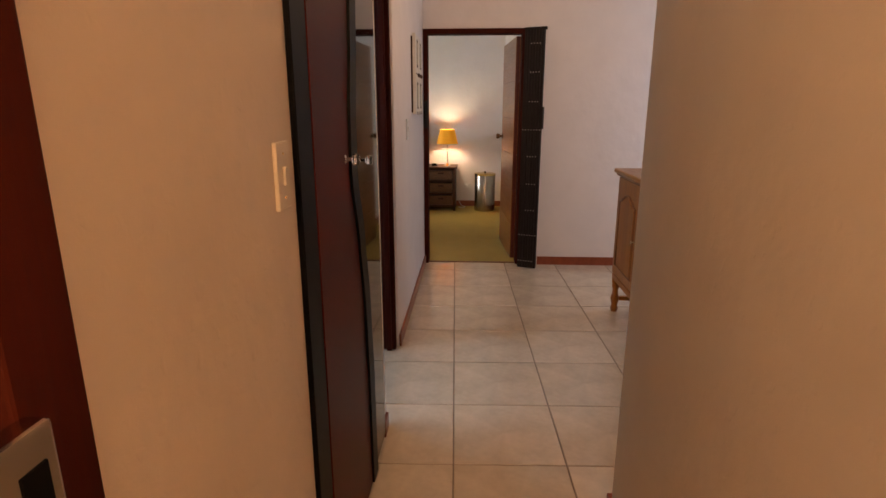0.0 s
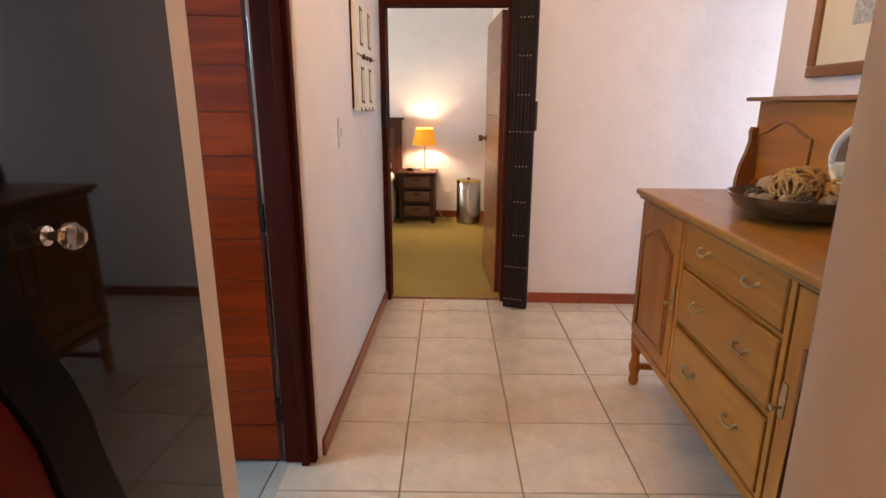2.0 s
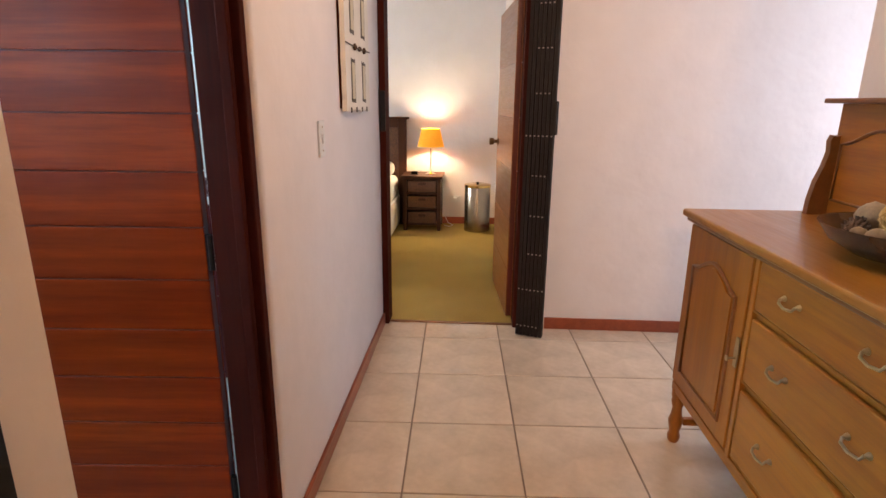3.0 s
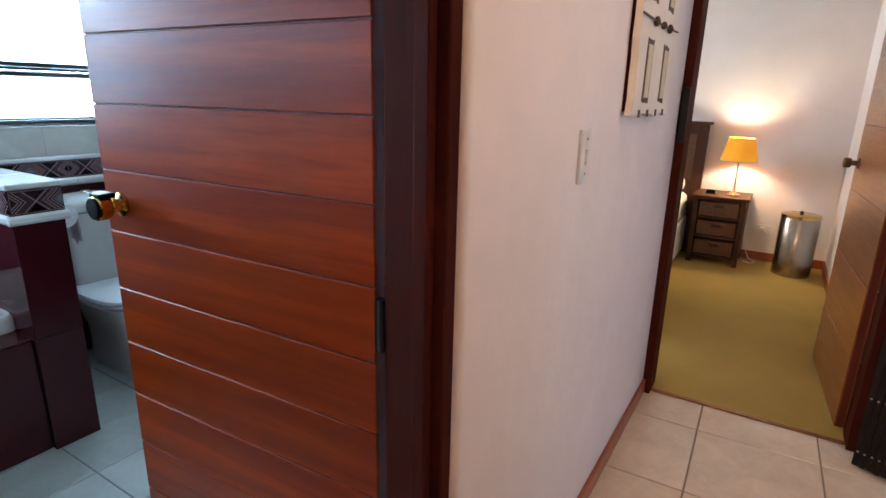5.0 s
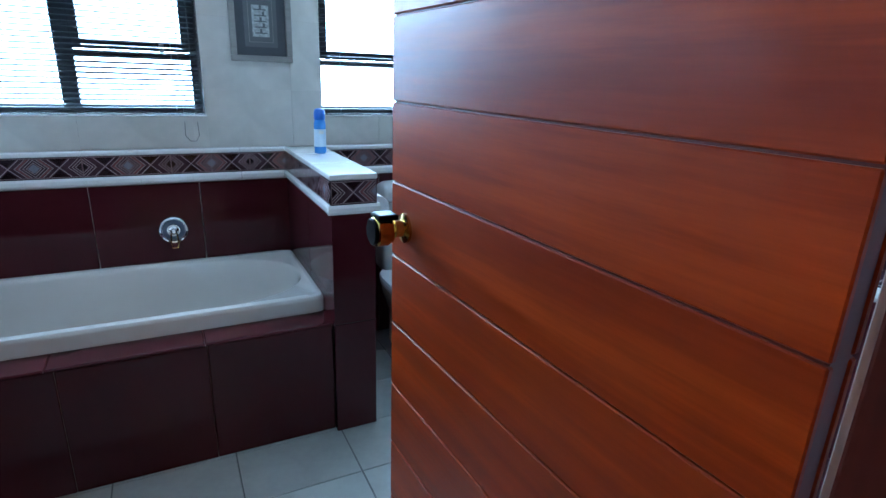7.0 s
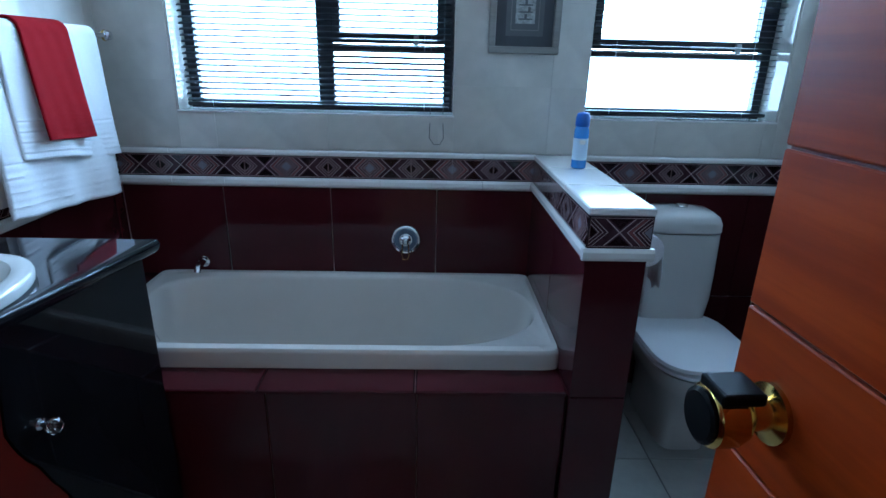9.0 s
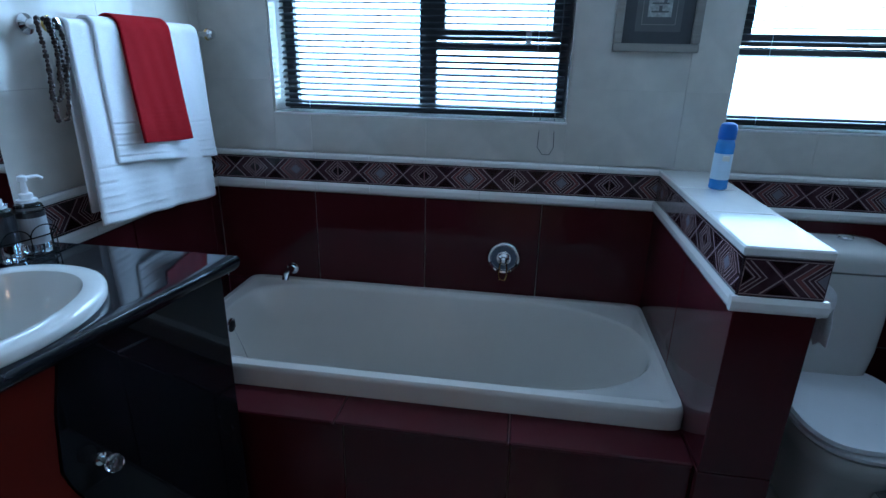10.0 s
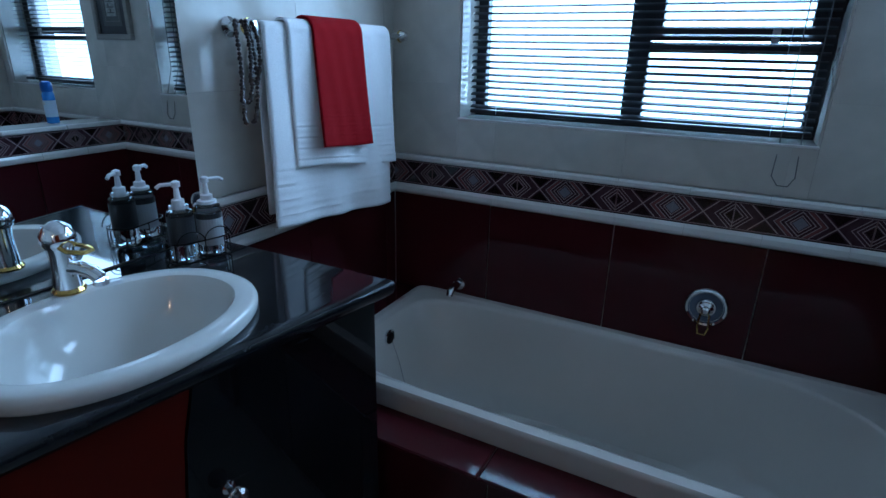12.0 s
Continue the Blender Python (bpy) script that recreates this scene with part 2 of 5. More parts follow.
M["granite_edge"] = mottled("polished_granite_edge", (0.006, 0.0065, 0.008), 0.10, 0.6, 60, 200, 0.0)
M["granite_edge"].node_tree.nodes["Principled BSDF"].inputs["Specular IOR Level"].default_value = 0.3
M["granite"].node_tree.nodes["Principled BSDF"].inputs["Specular IOR Level"].default_value = 0.48
M["oak"] = timber("golden_oak", (0.21, 0.060, 0.005), (0.46, 0.168, 0.014), 0.38, "y", 1.0, 0.1, 0.12)
# Yellower and less streaked than the carcass oak.
M["oak_top"] = timber("golden_oak_top", (0.29, 0.105, 0.010), (0.42, 0.18, 0.024), 0.33, "y", 0.7, 0.05, 0.12, 0.05, 0.05)
M["oak_v"] = timber("golden_oak_upright", (0.21, 0.060, 0.005), (0.46, 0.168, 0.014), 0.38, "z", 1.0, 0.1, 0.12)
M["oak_dark"] = timber("brown_oak_edge", (0.13, 0.042, 0.010), (0.27, 0.095, 0.022), 0.35, "y", 1.0, 0.3, 0.1)
M["walnut"] = timber("dark_bedroom_wood", (0.028, 0.009, 0.004), (0.075, 0.025, 0.011), 0.45, "z", 1.0, 0.0, 0.1)
M["walnut"].node_tree.nodes["Principled BSDF"].inputs["Specular IOR Level"].default_value = 0.25
M["wicker"] = mottled("brown_wicker", (0.10, 0.042, 0.018), 0.7, 0.45, 60, 140, 0.9, 0, 0, 0, 0.004)
M["carpet"] = fabric("olive_carpet", (0.42, 0.275, 0.045), 320, 0.9, 0.008)
M["towel_white"] = fabric("white_terry", (0.88, 0.89, 0.90), 420, 0.5, 0.003, 0.04)
M["towel_red"] = fabric("red_terry", (0.215, 0.0015, 0.005), 420, 0.5, 0.003, 0.1)
M["towel_red"].node_tree.nodes["Principled BSDF"].inputs["Sheen Weight"].default_value = 0.0
M["towel_red"].node_tree.nodes["Principled BSDF"].inputs["Specular IOR Level"].default_value = 0.1
M["linen"] = fabric("white_bed_linen", (0.78, 0.76, 0.72), 60, 0.3, 0.004, 0.05)
M["steel"] = mottled("brushed_steel", (0.55, 0.52, 0.48), 0.16, 0.05, 4, 90, 0.03, 0, 1.0)
M["bin_steel"] = mottled("smoked_steel", (0.34, 0.30, 0.25), 0.27, 0.06, 4, 90, 0.03, 0, 1.0)
M["pewter"] = mottled("dull_silvered_brass", (0.42, 0.36, 0.27), 0.3, 0.15, 30, 120, 0.05, 0, 1.0)
M["bronze_knob"] = mottled("aged_bronze", (0.16, 0.085, 0.04), 0.35, 0.15, 12, 60, 0.03, 0, 0.7)
# Darker reflection of the mixer's chrome dish, put into a blue-grey colour.
M["steel_blue"] = mottled("blue_grey_dish_tone", (0.10, 0.13, 0.18), 0.2, 0.1, 12, 60, 0.0)
M["switch"] = mottled("ivory_plastic", (0.66, 0.58, 0.47), 0.35, 0.04, 10, 60, 0.0)
M["ivory"] = mottled("chalky_white_paint", (0.74, 0.70, 0.63), 0.6, 0.08, 10, 90, 0.3)
M["brown_hole"] = mottled("dark_brown_backing", (0.09, 0.07, 0.055), 0.7, 0.2, 10, 60, 0.1)
M["silver_frame"] = timber("silvered_frame", (0.20, 0.19, 0.17), (0.36, 0.34, 0.31), 0.4, "y", 1.5, 0.1, 0.05)
M["grey_mat"] = mottled("charcoal_mount", (0.055, 0.058, 0.065), 0.6, 0.1, 20, 90, 0.1)
M["grey_mat2"] = mottled("grey_mount", (0.10, 0.105, 0.11), 0.6, 0.1, 20, 90, 0.1)
M["print"] = mottled("stone_print", (0.34, 0.35, 0.34), 0.7, 0.5, 70, 160, 0.4)
M["paper"] = mottled("cream_mount", (0.60, 0.54, 0.40), 0.8, 0.05, 6, 60, 0.05)
M["tissue"] = fabric("tissue_paper", (0.80, 0.80, 0.82), 120, 0.3, 0.002, 0.03)
M["blue"] = mottled("blue_can", (0.05, 0.22, 0.58), 0.25, 0.1, 8, 40, 0.02, 0.3)
M["blue_dark"] = mottled("blue_cap", (0.02, 0.12, 0.45), 0.3, 0.06, 8, 40, 0.02)
M["label_white"] = mottled("pale_label", (0.55, 0.68, 0.80), 0.3, 0.05, 8, 40, 0.02)
M["white_plastic"] = mottled("white_plastic", (0.68, 0.69, 0.70), 0.28, 0.03, 8, 40, 0.0)
M["label_dark"] = mottled("black_label", (0.010, 0.010, 0.012), 0.4, 0.1, 8, 40, 0.02)
M["label_pale"] = mottled("pale_grey_label", (0.34, 0.35, 0.36), 0.4, 0.08, 8, 40, 0.02)
M["bead"] = mottled("brown_seed", (0.018, 0.009, 0.007), 0.3, 0.5, 60, 160, 0.2)
M["bowl"] = mottled("dark_turned_wood", (0.055, 0.030, 0.018), 0.25, 0.25, 10, 60, 0.1, 0.3)
M["wicker_ball"] = mottled("straw_weave", (0.42, 0.23, 0.065), 0.7, 0.35, 40, 140, 0.8, 0, 0, 0.3, 0.003)
M["cone"] = mottled("pine_cone", (0.085, 0.045, 0.025), 0.8, 0.5, 40, 140, 0.8, 0, 0, 0.3, 0.003)
M["shell"] = mottled("pale_pod", (0.30, 0.20, 0.11), 0.7, 0.25, 30, 120, 0.4, 0, 0, 0.3)
glow, et, eb = blank("hazy_daylight", 0.9)
eb.inputs["Base Color"].default_value = (0.8, 0.85, 0.9, 1)
ec = ramp(et, noise_of(et, coords(et), 0.5, 3), [(0.3, (0.40, 0.69, 1.0)), (0.7, (0.52, 0.78, 1.0))])
et.links.new(ec, eb.inputs["Emission Color"])
eb.inputs["Emission Strength"].default_value = 60.0
M["exterior"] = glow
M["ground"] = mottled("pale_paving", (0.34, 0.32, 0.28), 0.9, 0.15, 1.5, 20, 0.3)
M["roof"] = mottled("roof_slab", (0.3, 0.29, 0.28), 0.9)


def glassy(name, color=(1, 1, 1), rough=0.0, ior=1.45):
    mat, tree, b = blank(name, rough, 0, 0, ior)
    b.inputs["Base Color"].default_value = (*color, 1)
    b.inputs["Transmission Weight"].default_value = 1.0
    return mat


M["glass"] = glassy("clear_glass")
M["bottle"] = glassy("bottle_plastic", (0.9, 0.93, 0.95), 0.03)
M["clear_soap"] = glassy("clear_soap", (0.80, 0.85, 0.88), 0.0, 1.36)
M["crystal"] = glassy("crystal_knob", (0.95, 0.97, 1.0), 0.02, 1.6)
mirror, mt, mb = blank("mirror_silver", 0.0, 1.0)
mb.inputs["Base Color"].default_value = (0.86, 0.89, 0.90, 1)
M["mirror"] = mirror
shade, st, sb = blank("lamp_shade_cloth", 0.9)
sc = ramp(st, noise_of(st, coords(st), 200, 3), [(0.3, (0.74, 0.29, 0.015)), (0.7, (0.86, 0.37, 0.025))])
st.links.new(sc, sb.inputs["Base Color"])
st.links.new(sc, sb.inputs["Emission Color"])
sb.inputs["Emission Strength"].default_value = 0.42
M["shade"] = shade
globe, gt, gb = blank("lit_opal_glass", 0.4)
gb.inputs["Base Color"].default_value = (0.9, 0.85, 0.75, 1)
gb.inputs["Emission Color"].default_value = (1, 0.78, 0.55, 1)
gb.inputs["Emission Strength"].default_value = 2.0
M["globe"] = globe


# ---- mesh helpers ----
def finish(name, bm, mat, smooth=False):
    me = bpy.data.meshes.new(name)
    bmesh.ops.recalc_face_normals(bm, faces=bm.faces)
    bm.to_mesh(me)
    bm.free()
    me.materials.append(mat)
    if smooth:
        me.polygons.foreach_set("use_smooth", [True] * len(me.polygons))
        me.set_sharp_from_angle(angle=radians(40))
    return me


def part(name, bm, mat, parent=None, label="", smooth=False):
    """One mesh object, as a part of a thing or of a part."""
    ob = new(name, finish(name, bm, mat, smooth))
    ob.parent = parent
    if label:
        tagged(ob, label)
    return ob


def thing(name, m, label, category, group="", kind=""):
    ob = new(name)
    ob.empty_display_size = 0.05
    ob.matrix_basis = m
    return tagged(ob, label, category, group, kind)


def box(x0, x1, y0, y1, z0, z1, bevel=0.0, seg=2, bm=None):
    out = bm or bmesh.new()
    r = bmesh.ops.create_cube(out, size=1.0)
    vs = r["verts"]
    bmesh.ops.transform(out, matrix=Matrix.Translation(((x0 + x1) / 2, (y0 + y1) / 2, (z0 + z1) / 2)) @ Matrix.Diagonal((abs(x1 - x0), abs(y1 - y0), abs(z1 - z0), 1)), verts=vs)
    if bevel:
        edges = list({e for v in vs for e in v.link_edges})
        bmesh.ops.bevel(out, geom=edges, offset=bevel, segments=seg, affect="EDGES", profile=0.5)
    return out


def boxes(rows, bevel=0.0, seg=1):
    bm = bmesh.new()
    for r in rows:
        box(*r, bevel=bevel, seg=seg, bm=bm)
    return bm


def loft(rings, close_first=True, close_last=True, bm=None):
    """Skin between rings of equal count."""
    out = bm or bmesh.new()
    rows = [[out.verts.new(p) for p in ring] for ring in rings]
    n = len(rows[0])
    for a, b in zip(rows, rows[1:]):
        for i in range(n):
            out.faces.new((a[i], a[(i + 1) % n], b[(i + 1) % n], b[i]))
    if close_first:
        out.faces.new(rows[0][::-1])
    if close_last:
        out.faces.new(rows[-1])
    return out


def lathe(profile, seg=24, at=(0, 0, 0), axis="z", bm=None, close=True):
    """A turned shape: profile of (radius, height)."""
    rings = []
    for r, h in profile:
        ring = []
        for i in range(seg):
            a = 2 * math.pi * i / seg
            c, s = max(r, 1e-4) * math.cos(a), max(r, 1e-4) * math.sin(a)
            p = {"z": (c, s, h), "x": (h, c, s), "y": (s, h, c)}[axis]
            ring.append((p[0] + at[0], p[1] + at[1], p[2] + at[2]))
        rings.append(ring)
    return loft(rings, close, close, bm)


def tube(points, r, seg=8, bm=None, closed=False):
    """A round rod along points."""
    pts = [Vector(p) for p in points]
    rings, up = [], Vector((0.123, 0.31, 0.94)).normalized()
    for i, p in enumerate(pts):
        d = (pts[min(i + 1, len(pts) - 1)] - pts[max(i - 1, 0)]).normalized()
        if closed:
            d = (pts[(i + 1) % len(pts)] - pts[i - 1]).normalized()
        a = d.cross(up).normalized()
        b = d.cross(a).normalized()
        rings.append([p + (a * math.cos(2 * math.pi * k / seg) + b * math.sin(2 * math.pi * k / seg)) * r for k in range(seg)])
    if closed:
        rings.append(rings[0])
        return loft(rings, False, False, bm)
    return loft(rings, True, True, bm)


def prism(outline, plane, lo, hi, bm=None, bevel=0.0):
    """An outline of 2D points extruded along the axis named by plane."""
    def place(p, h):
        return {"x": (h, p[0], p[1]), "y": (p[0], h, p[1]), "z": (p[0], p[1], h)}[plane]
    out = loft([[place(p, lo) for p in outline], [place(p, hi) for p in outline]], True, True, bm)
    if bevel:
        bmesh.ops.recalc_face_normals(out, faces=out.faces)
        edges = [e for e in out.edges if e.calc_length() > bevel * 2.5 and len(e.link_faces) == 2 and e.calc_face_angle(0) > radians(50)]
        bmesh.ops.bevel(out, geom=edges, offset=bevel, segments=1, affect="EDGES")
    return out


def superellipse(cx, cy, a, b, z, n=4.0, count=64):
    pts = []
    for i in range(count):
        t = 2 * math.pi * i / count
        c, s = math.cos(t), math.sin(t)
        pts.append((cx + a * math.copysign(abs(c) ** (2 / n), c), cy + b * math.copysign(abs(s) ** (2 / n), s), z))
    return pts


def curve_at(knots, z):
    """A smooth line through knots (z, value)."""
    for (z0, v0), (z1, v1) in zip(knots, knots[1:]):
        if z <= z1:
            f = (z - z0) / (z1 - z0)
            f = f * f * (3 - 2 * f) * 0.6 + f * 0.4
            return v0 + (v1 - v0) * f
    return knots[-1][1]


def cells(u0, u1, v0, v1, pu, pv, ou, ov, holes=(), gap=0.003):
    """Rectangles of a grid of pieces, cut round the holes."""
    out = []
    i = math.floor((u0 - ou) / pu)
    while ou + i * pu < u1 - 1e-6:
        a0, a1 = max(u0, ou + i * pu), min(u1, ou + (i + 1) * pu)
        j = math.floor((v0 - ov) / pv)
        while ov + j * pv < v1 - 1e-6:
            b0, b1 = max(v0, ov + j * pv), min(v1, ov + (j + 1) * pv)
            rects = [(a0, a1, b0, b1)]
            for h0, h1, k0, k1 in holes:
                nxt = []
                for r0, r1, s0, s1 in rects:
                    if r1 <= h0 or r0 >= h1 or s1 <= k0 or s0 >= k1:
                        nxt.append((r0, r1, s0, s1))
                        continue
                    if r0 < h0:
                        nxt.append((r0, h0, s0, s1))
                    if r1 > h1:
                        nxt.append((h1, r1, s0, s1))
                    m0, m1 = max(r0, h0), min(r1, h1)
                    if s0 < k0:
                        nxt.append((m0, m1, s0, k0))
                    if s1 > k1:
                        nxt.append((m0, m1, k1, s1))
                rects = nxt
            out += [(r0 + gap / 2, r1 - gap / 2, s0 + gap / 2, s1 - gap / 2) for r0, r1, s0, s1 in rects if r1 - r0 > gap * 3 and s1 - s0 > gap * 3]
            j += 1
        i += 1
    return out


PIECES = {}


def piece(name, size, at, mat, parent, bevel=0.0015):
    """A small bevelled slab of its own, that shares its mesh with equal ones."""
    key = (name, mat.name, *(round(s, 4) for s in size))
    if key not in PIECES:
        x, y, z = (s / 2 for s in size)
        PIECES[key] = finish(name, box(-x, x, -y, y, -z, z, bevel, 1), mat)
    ob = new(name, PIECES[key])
    ob.location = at
    ob.parent = parent
    return ob


def frieze(name, start, end, face, z0, z1, parent, depth=0.006, u=0.0):
    """A run of border tiles from start to end (x, y), proud of the wall along face."""
    s, e, f = Vector((*start, 0)), Vector((*end, 0)), Vector((*face, 0))
    n = max(1, round((e - s).length / 0.159))
    step = (e - s) / n
    for i in range(n):
        a, b = s + step * i + step.normalized() * 0.0002, s + step * (i + 1) - step.normalized() * 0.0002
        bm = bmesh.new()
        lay = bm.loops.layers.uv.new("UVMap")
        quad = [bm.verts.new(p) for p in (a + f * depth + Vector((0, 0, z0)), b + f * depth + Vector((0, 0, z0)), b + f * depth + Vector((0, 0, z1)), a + f * depth + Vector((0, 0, z1)))]
        back = [bm.verts.new(v.co - f * depth * 1.5) for v in quad]
        front = bm.faces.new(quad)
        ua, ub = u + i * 0.159, u + (i + 1) * 0.159
        for lp, c in zip(front.loops, ((ua, 0), (ub, 0), (ub, 0.09), (ua, 0.09))):
            lp[lay].uv = c
        for k in range(4):
            bm.faces.new((quad[k], back[k], back[(k + 1) % 4], quad[(k + 1) % 4]))
        part(name, bm, M["frieze"], parent)


# ---- the shell of the house ----
H = 2.55
FAR = 5.235
XW = -2.665      # tiled face of the window wall
YT = 1.770       # tiled face of the towel wall
YR = 4.450       # tiled face of the wall beside the toilet


def wall(name, rows, mat, label):
    return tagged(part(name, boxes(rows), mat), label, "wall", kind="structure")


wall("wall_corridor_left", [(-0.15, 0.05, -2.0, -0.14, 0, H), (-0.15, 0.05, -0.14, 0.82, 2.08, H), (-0.15, 0.05, 0.82, 1.50, 0, H), (-0.15, 0.05, 2.455, 2.545, 0, H),
                            (-0.15, 0.05, 1.50, 2.455, 2.3, H), (-0.15, -0.13, 1.50, 2.455, 0, 2.3)], M["wall_corridor"], "beige rough plastered corridor wall beside the cupboard")
hall_left = box(-0.148, 0.0, 3.385, FAR + 0.02, -0.02, H + 0.02, 0.016, 3)
box(-0.148, -0.001, 2.545, 3.40, 2.04, H + 0.02, bm=hall_left)
tagged(part("wall_hall_left", hall_left, M["wall"], None, "", True), "white plastered hall wall beside the bathroom door", "wall", kind="structure")
wall("wall_far", [(-0.15, 0.0, FAR, FAR + 0.13, 0, H), (0.868, 3.5, FAR, FAR + 0.13, 0, H), (0.0, 0.868, FAR, FAR + 0.13, 2.03, H)], M["wall"], "white plastered wall with the bedroom doorway")
tagged(part("wall_corridor_right", box(0.924, 1.10, -2.0, 2.045, -0.02, H + 0.02, 0.012, 3), M["wall_corridor"], None, "", True), "beige rough plastered corridor wall with a worn corner", "wall", kind="structure")
wall("wall_hall_right", [(1.93, 2.07, 1.905, 4.08, 0, H), (1.10, 1.93, 1.905, 2.045, 0, H)], M["wall"], "white plastered wall behind the sideboard")
# The opening at the passage end is unseen, added to hold the fill lamp.
wall("wall_passage", [(2.07, 3.5, 3.94, 4.08, 0, H), (3.35, 3.5, 4.08, 4.15, 0, H), (3.35, 3.5, 5.15, FAR, 0, H), (3.35, 3.5, 4.15, 5.15, 0, 0.7), (3.35, 3.5, 4.15, 5.15, 2.3, H)], M["wall"], "white plastered passage wall with an added opening, out of view")
wall("wall_corridor_back", [(-0.15, 1.10, -2.15, -2.0, 0, H)], M["wall_corridor"], "beige plastered wall closing the corridor")
# The small opening at x = -3.2 is unseen, added for the bedroom fill.
wall("wall_bedroom", [(0.86, 1.0, FAR + 0.13, 8.25, 0, H), (-3.4, 1.0, 8.25, 8.4, 0, H), (-3.4, -3.2, FAR + 0.13, 6.7, 0, H), (-3.4, -3.2, 7.2, 8.25, 0, H), (-3.4, -3.2, 6.7, 7.2, 0, 1.5),
                      (-3.4, -3.2, 6.7, 7.2, 2.05, H), (-3.4, -0.15, FAR, FAR + 0.13, 0, H)], M["wall"], "white plastered bedroom walls")
WIN = [(2.03, 3.10, 1.20, 2.10), (3.61, 4.39, 1.20, 2.10)]
rows = [(XW - 0.23, XW - 0.008, YT - 0.2, 2.03, 0, H), (XW - 0.23, XW - 0.008, 3.10, 3.61, 0, H), (XW - 0.23, XW - 0.008, 4.39, FAR, 0, H)]
for a, b, c, d in WIN:
    rows += [(XW - 0.23, XW - 0.008, a, b, 0, c), (XW - 0.23, XW - 0.008, a, b, d, H)]
wall_w = wall("wall_window", rows, M["grout_pale"], "cream tiled bathroom wall with two windows above a maroon dado")
wall_t = wall("wall_towel", [(XW - 0.008, -0.15, YT - 0.2, YT - 0.008, 0, H)], M["grout_pale"], "cream tiled bathroom wall with a mirror above a maroon dado")
wall_r = wall("wall_toilet", [(XW - 0.008, -0.15, YR + 0.008, FAR, 0, H)], M["grout_pale"], "cream tiled bathroom wall beside the toilet")
tagged(part("ceiling", boxes([(-3.6, 3.7, -2.3, 8.6, H, H + 0.12)]), M["ceiling"]), "white painted ceiling", "ceiling", kind="structure")
tagged(part("roof", boxes([(-3.8, 3.9, -2.5, 8.8, H + 0.12, H + 0.3)]), M["roof"]), "plain flat roof slab over the house", "roof", kind="structure")
tagged(part("ground", boxes([(-300, 300, -300, 300, -0.5, -0.3)]), M["ground"]), "pale ground around the house", "ground", kind="structure")
tagged(part("backdrop", boxes([(-8.2, -8.0, -8, 14, -0.3, 14.0)]), M["exterior"]), "bright hazy daylight beyond the bathroom windows", "backdrop", kind="structure")

floor = tagged(part("floor_hall", boxes([(-0.15, 1.10, -2.15, 1.95, -0.3, -0.004), (-0.15, 2.07, 1.95, 3.94, -0.3, -0.004), (-0.15, 3.5, 3.94, FAR + 0.03, -0.3, -0.004)]), M["grout"]), "beige ceramic tiled floor with brown joints", "floor", kind="structure")
floor_b = tagged(part("floor_bathroom", boxes([(-3.4, -0.15, YT - 0.2, FAR, -0.3, -0.004)]), M["grout_bath"]), "pale glossy tiled bathroom floor", "floor", kind="structure")
tagged(part("floor_carpet", boxes([(-3.4, 1.0, FAR + 0.03, 8.4, -0.3, 0.006)]), M["carpet"]), "olive green carpet in the bedroom", "floor", kind="structure")


# ---- skirting boards ----
def skirting(rows, label="red-brown wooden skirting board"):
    for r in rows:
        tagged(part("baseboard", box(*r, bevel=0.004, seg=2), M["skirting"]), label, "skirting", kind="structure")


skirting([(0.0, 0.014, 3.398, FAR, 0.0, 0.075), (1.03, 3.35, FAR - 0.014, FAR, 0.0, 0.075), (0.05, 0.064, 2.458, 2.545, 0.0, 0.075),
          (0.912, 0.926, -2.0, 2.047, 0.0, 0.075), (0.05, 0.064, 0.90, 1.495, 0.0, 0.075), (0.912, 1.93, 2.045, 2.059, 0.0, 0.075), (1.916, 1.93, 2.059, 4.08, 0, 0.075),
          (-3.2, 0.846, 8.236, 8.25, 0.006, 0.085), (0.846, 0.86, FAR + 0.14, 8.25, 0.006, 0.085)])

# ---- bathroom doorway and its open door ----
door_frame = thing("door_frame_bathroom", pose(-0.07, 2.99, 0), "dark stained wooden frame of the bathroom doorway", "door frame", kind="structure")
for y0, y1, s in ((2.545, 2.575, 1), (3.352, 3.386, -1)):
    part("jamb", box(-0.075 if s > 0 else -0.068, 0.056, y0 - 2.99, y1 - 2.99, 0, 2.04, 0.004), M["frame_wood"], door_frame)
    part("stop", box(0.004, 0.034, (y1 if s > 0 else y0 - 0.022) - 2.99, (y1 + 0.012 if s > 0 else y0) - 2.99, 0, 2.0, 0.004), M["frame_wood"], door_frame)
part("head", box(-0.075, 0.056, -0.415, 0.38, 2.0, 2.04, 0.004), M["frame_wood"], door_frame)

bath_door = thing("door_bathroom", pose(-0.160, 3.372, 0.012, 0, 0, 182.8), "open red-brown door of horizontal planks with a brass knob", "door")
DW, GROOVES = 0.79, [0.468 + 0.1483 * k for k in range(-3, 11)]
edges = [0.0] + [g - 0.012 for g in GROOVES if 0.05 < g < 1.95] + [1.985]
part("core", box(0.002, DW - 0.002, -0.016, 0.016, 0.002, 1.983), M["groove"], bath_door)
for lo, hi in zip(edges, edges[1:]):
    for s in (-1, 1):
        piece("plank", (DW, 0.009, hi - lo - 0.003), (DW / 2, s * 0.0165, (lo + hi) / 2), M["door_wood"], bath_door, 0.0018)
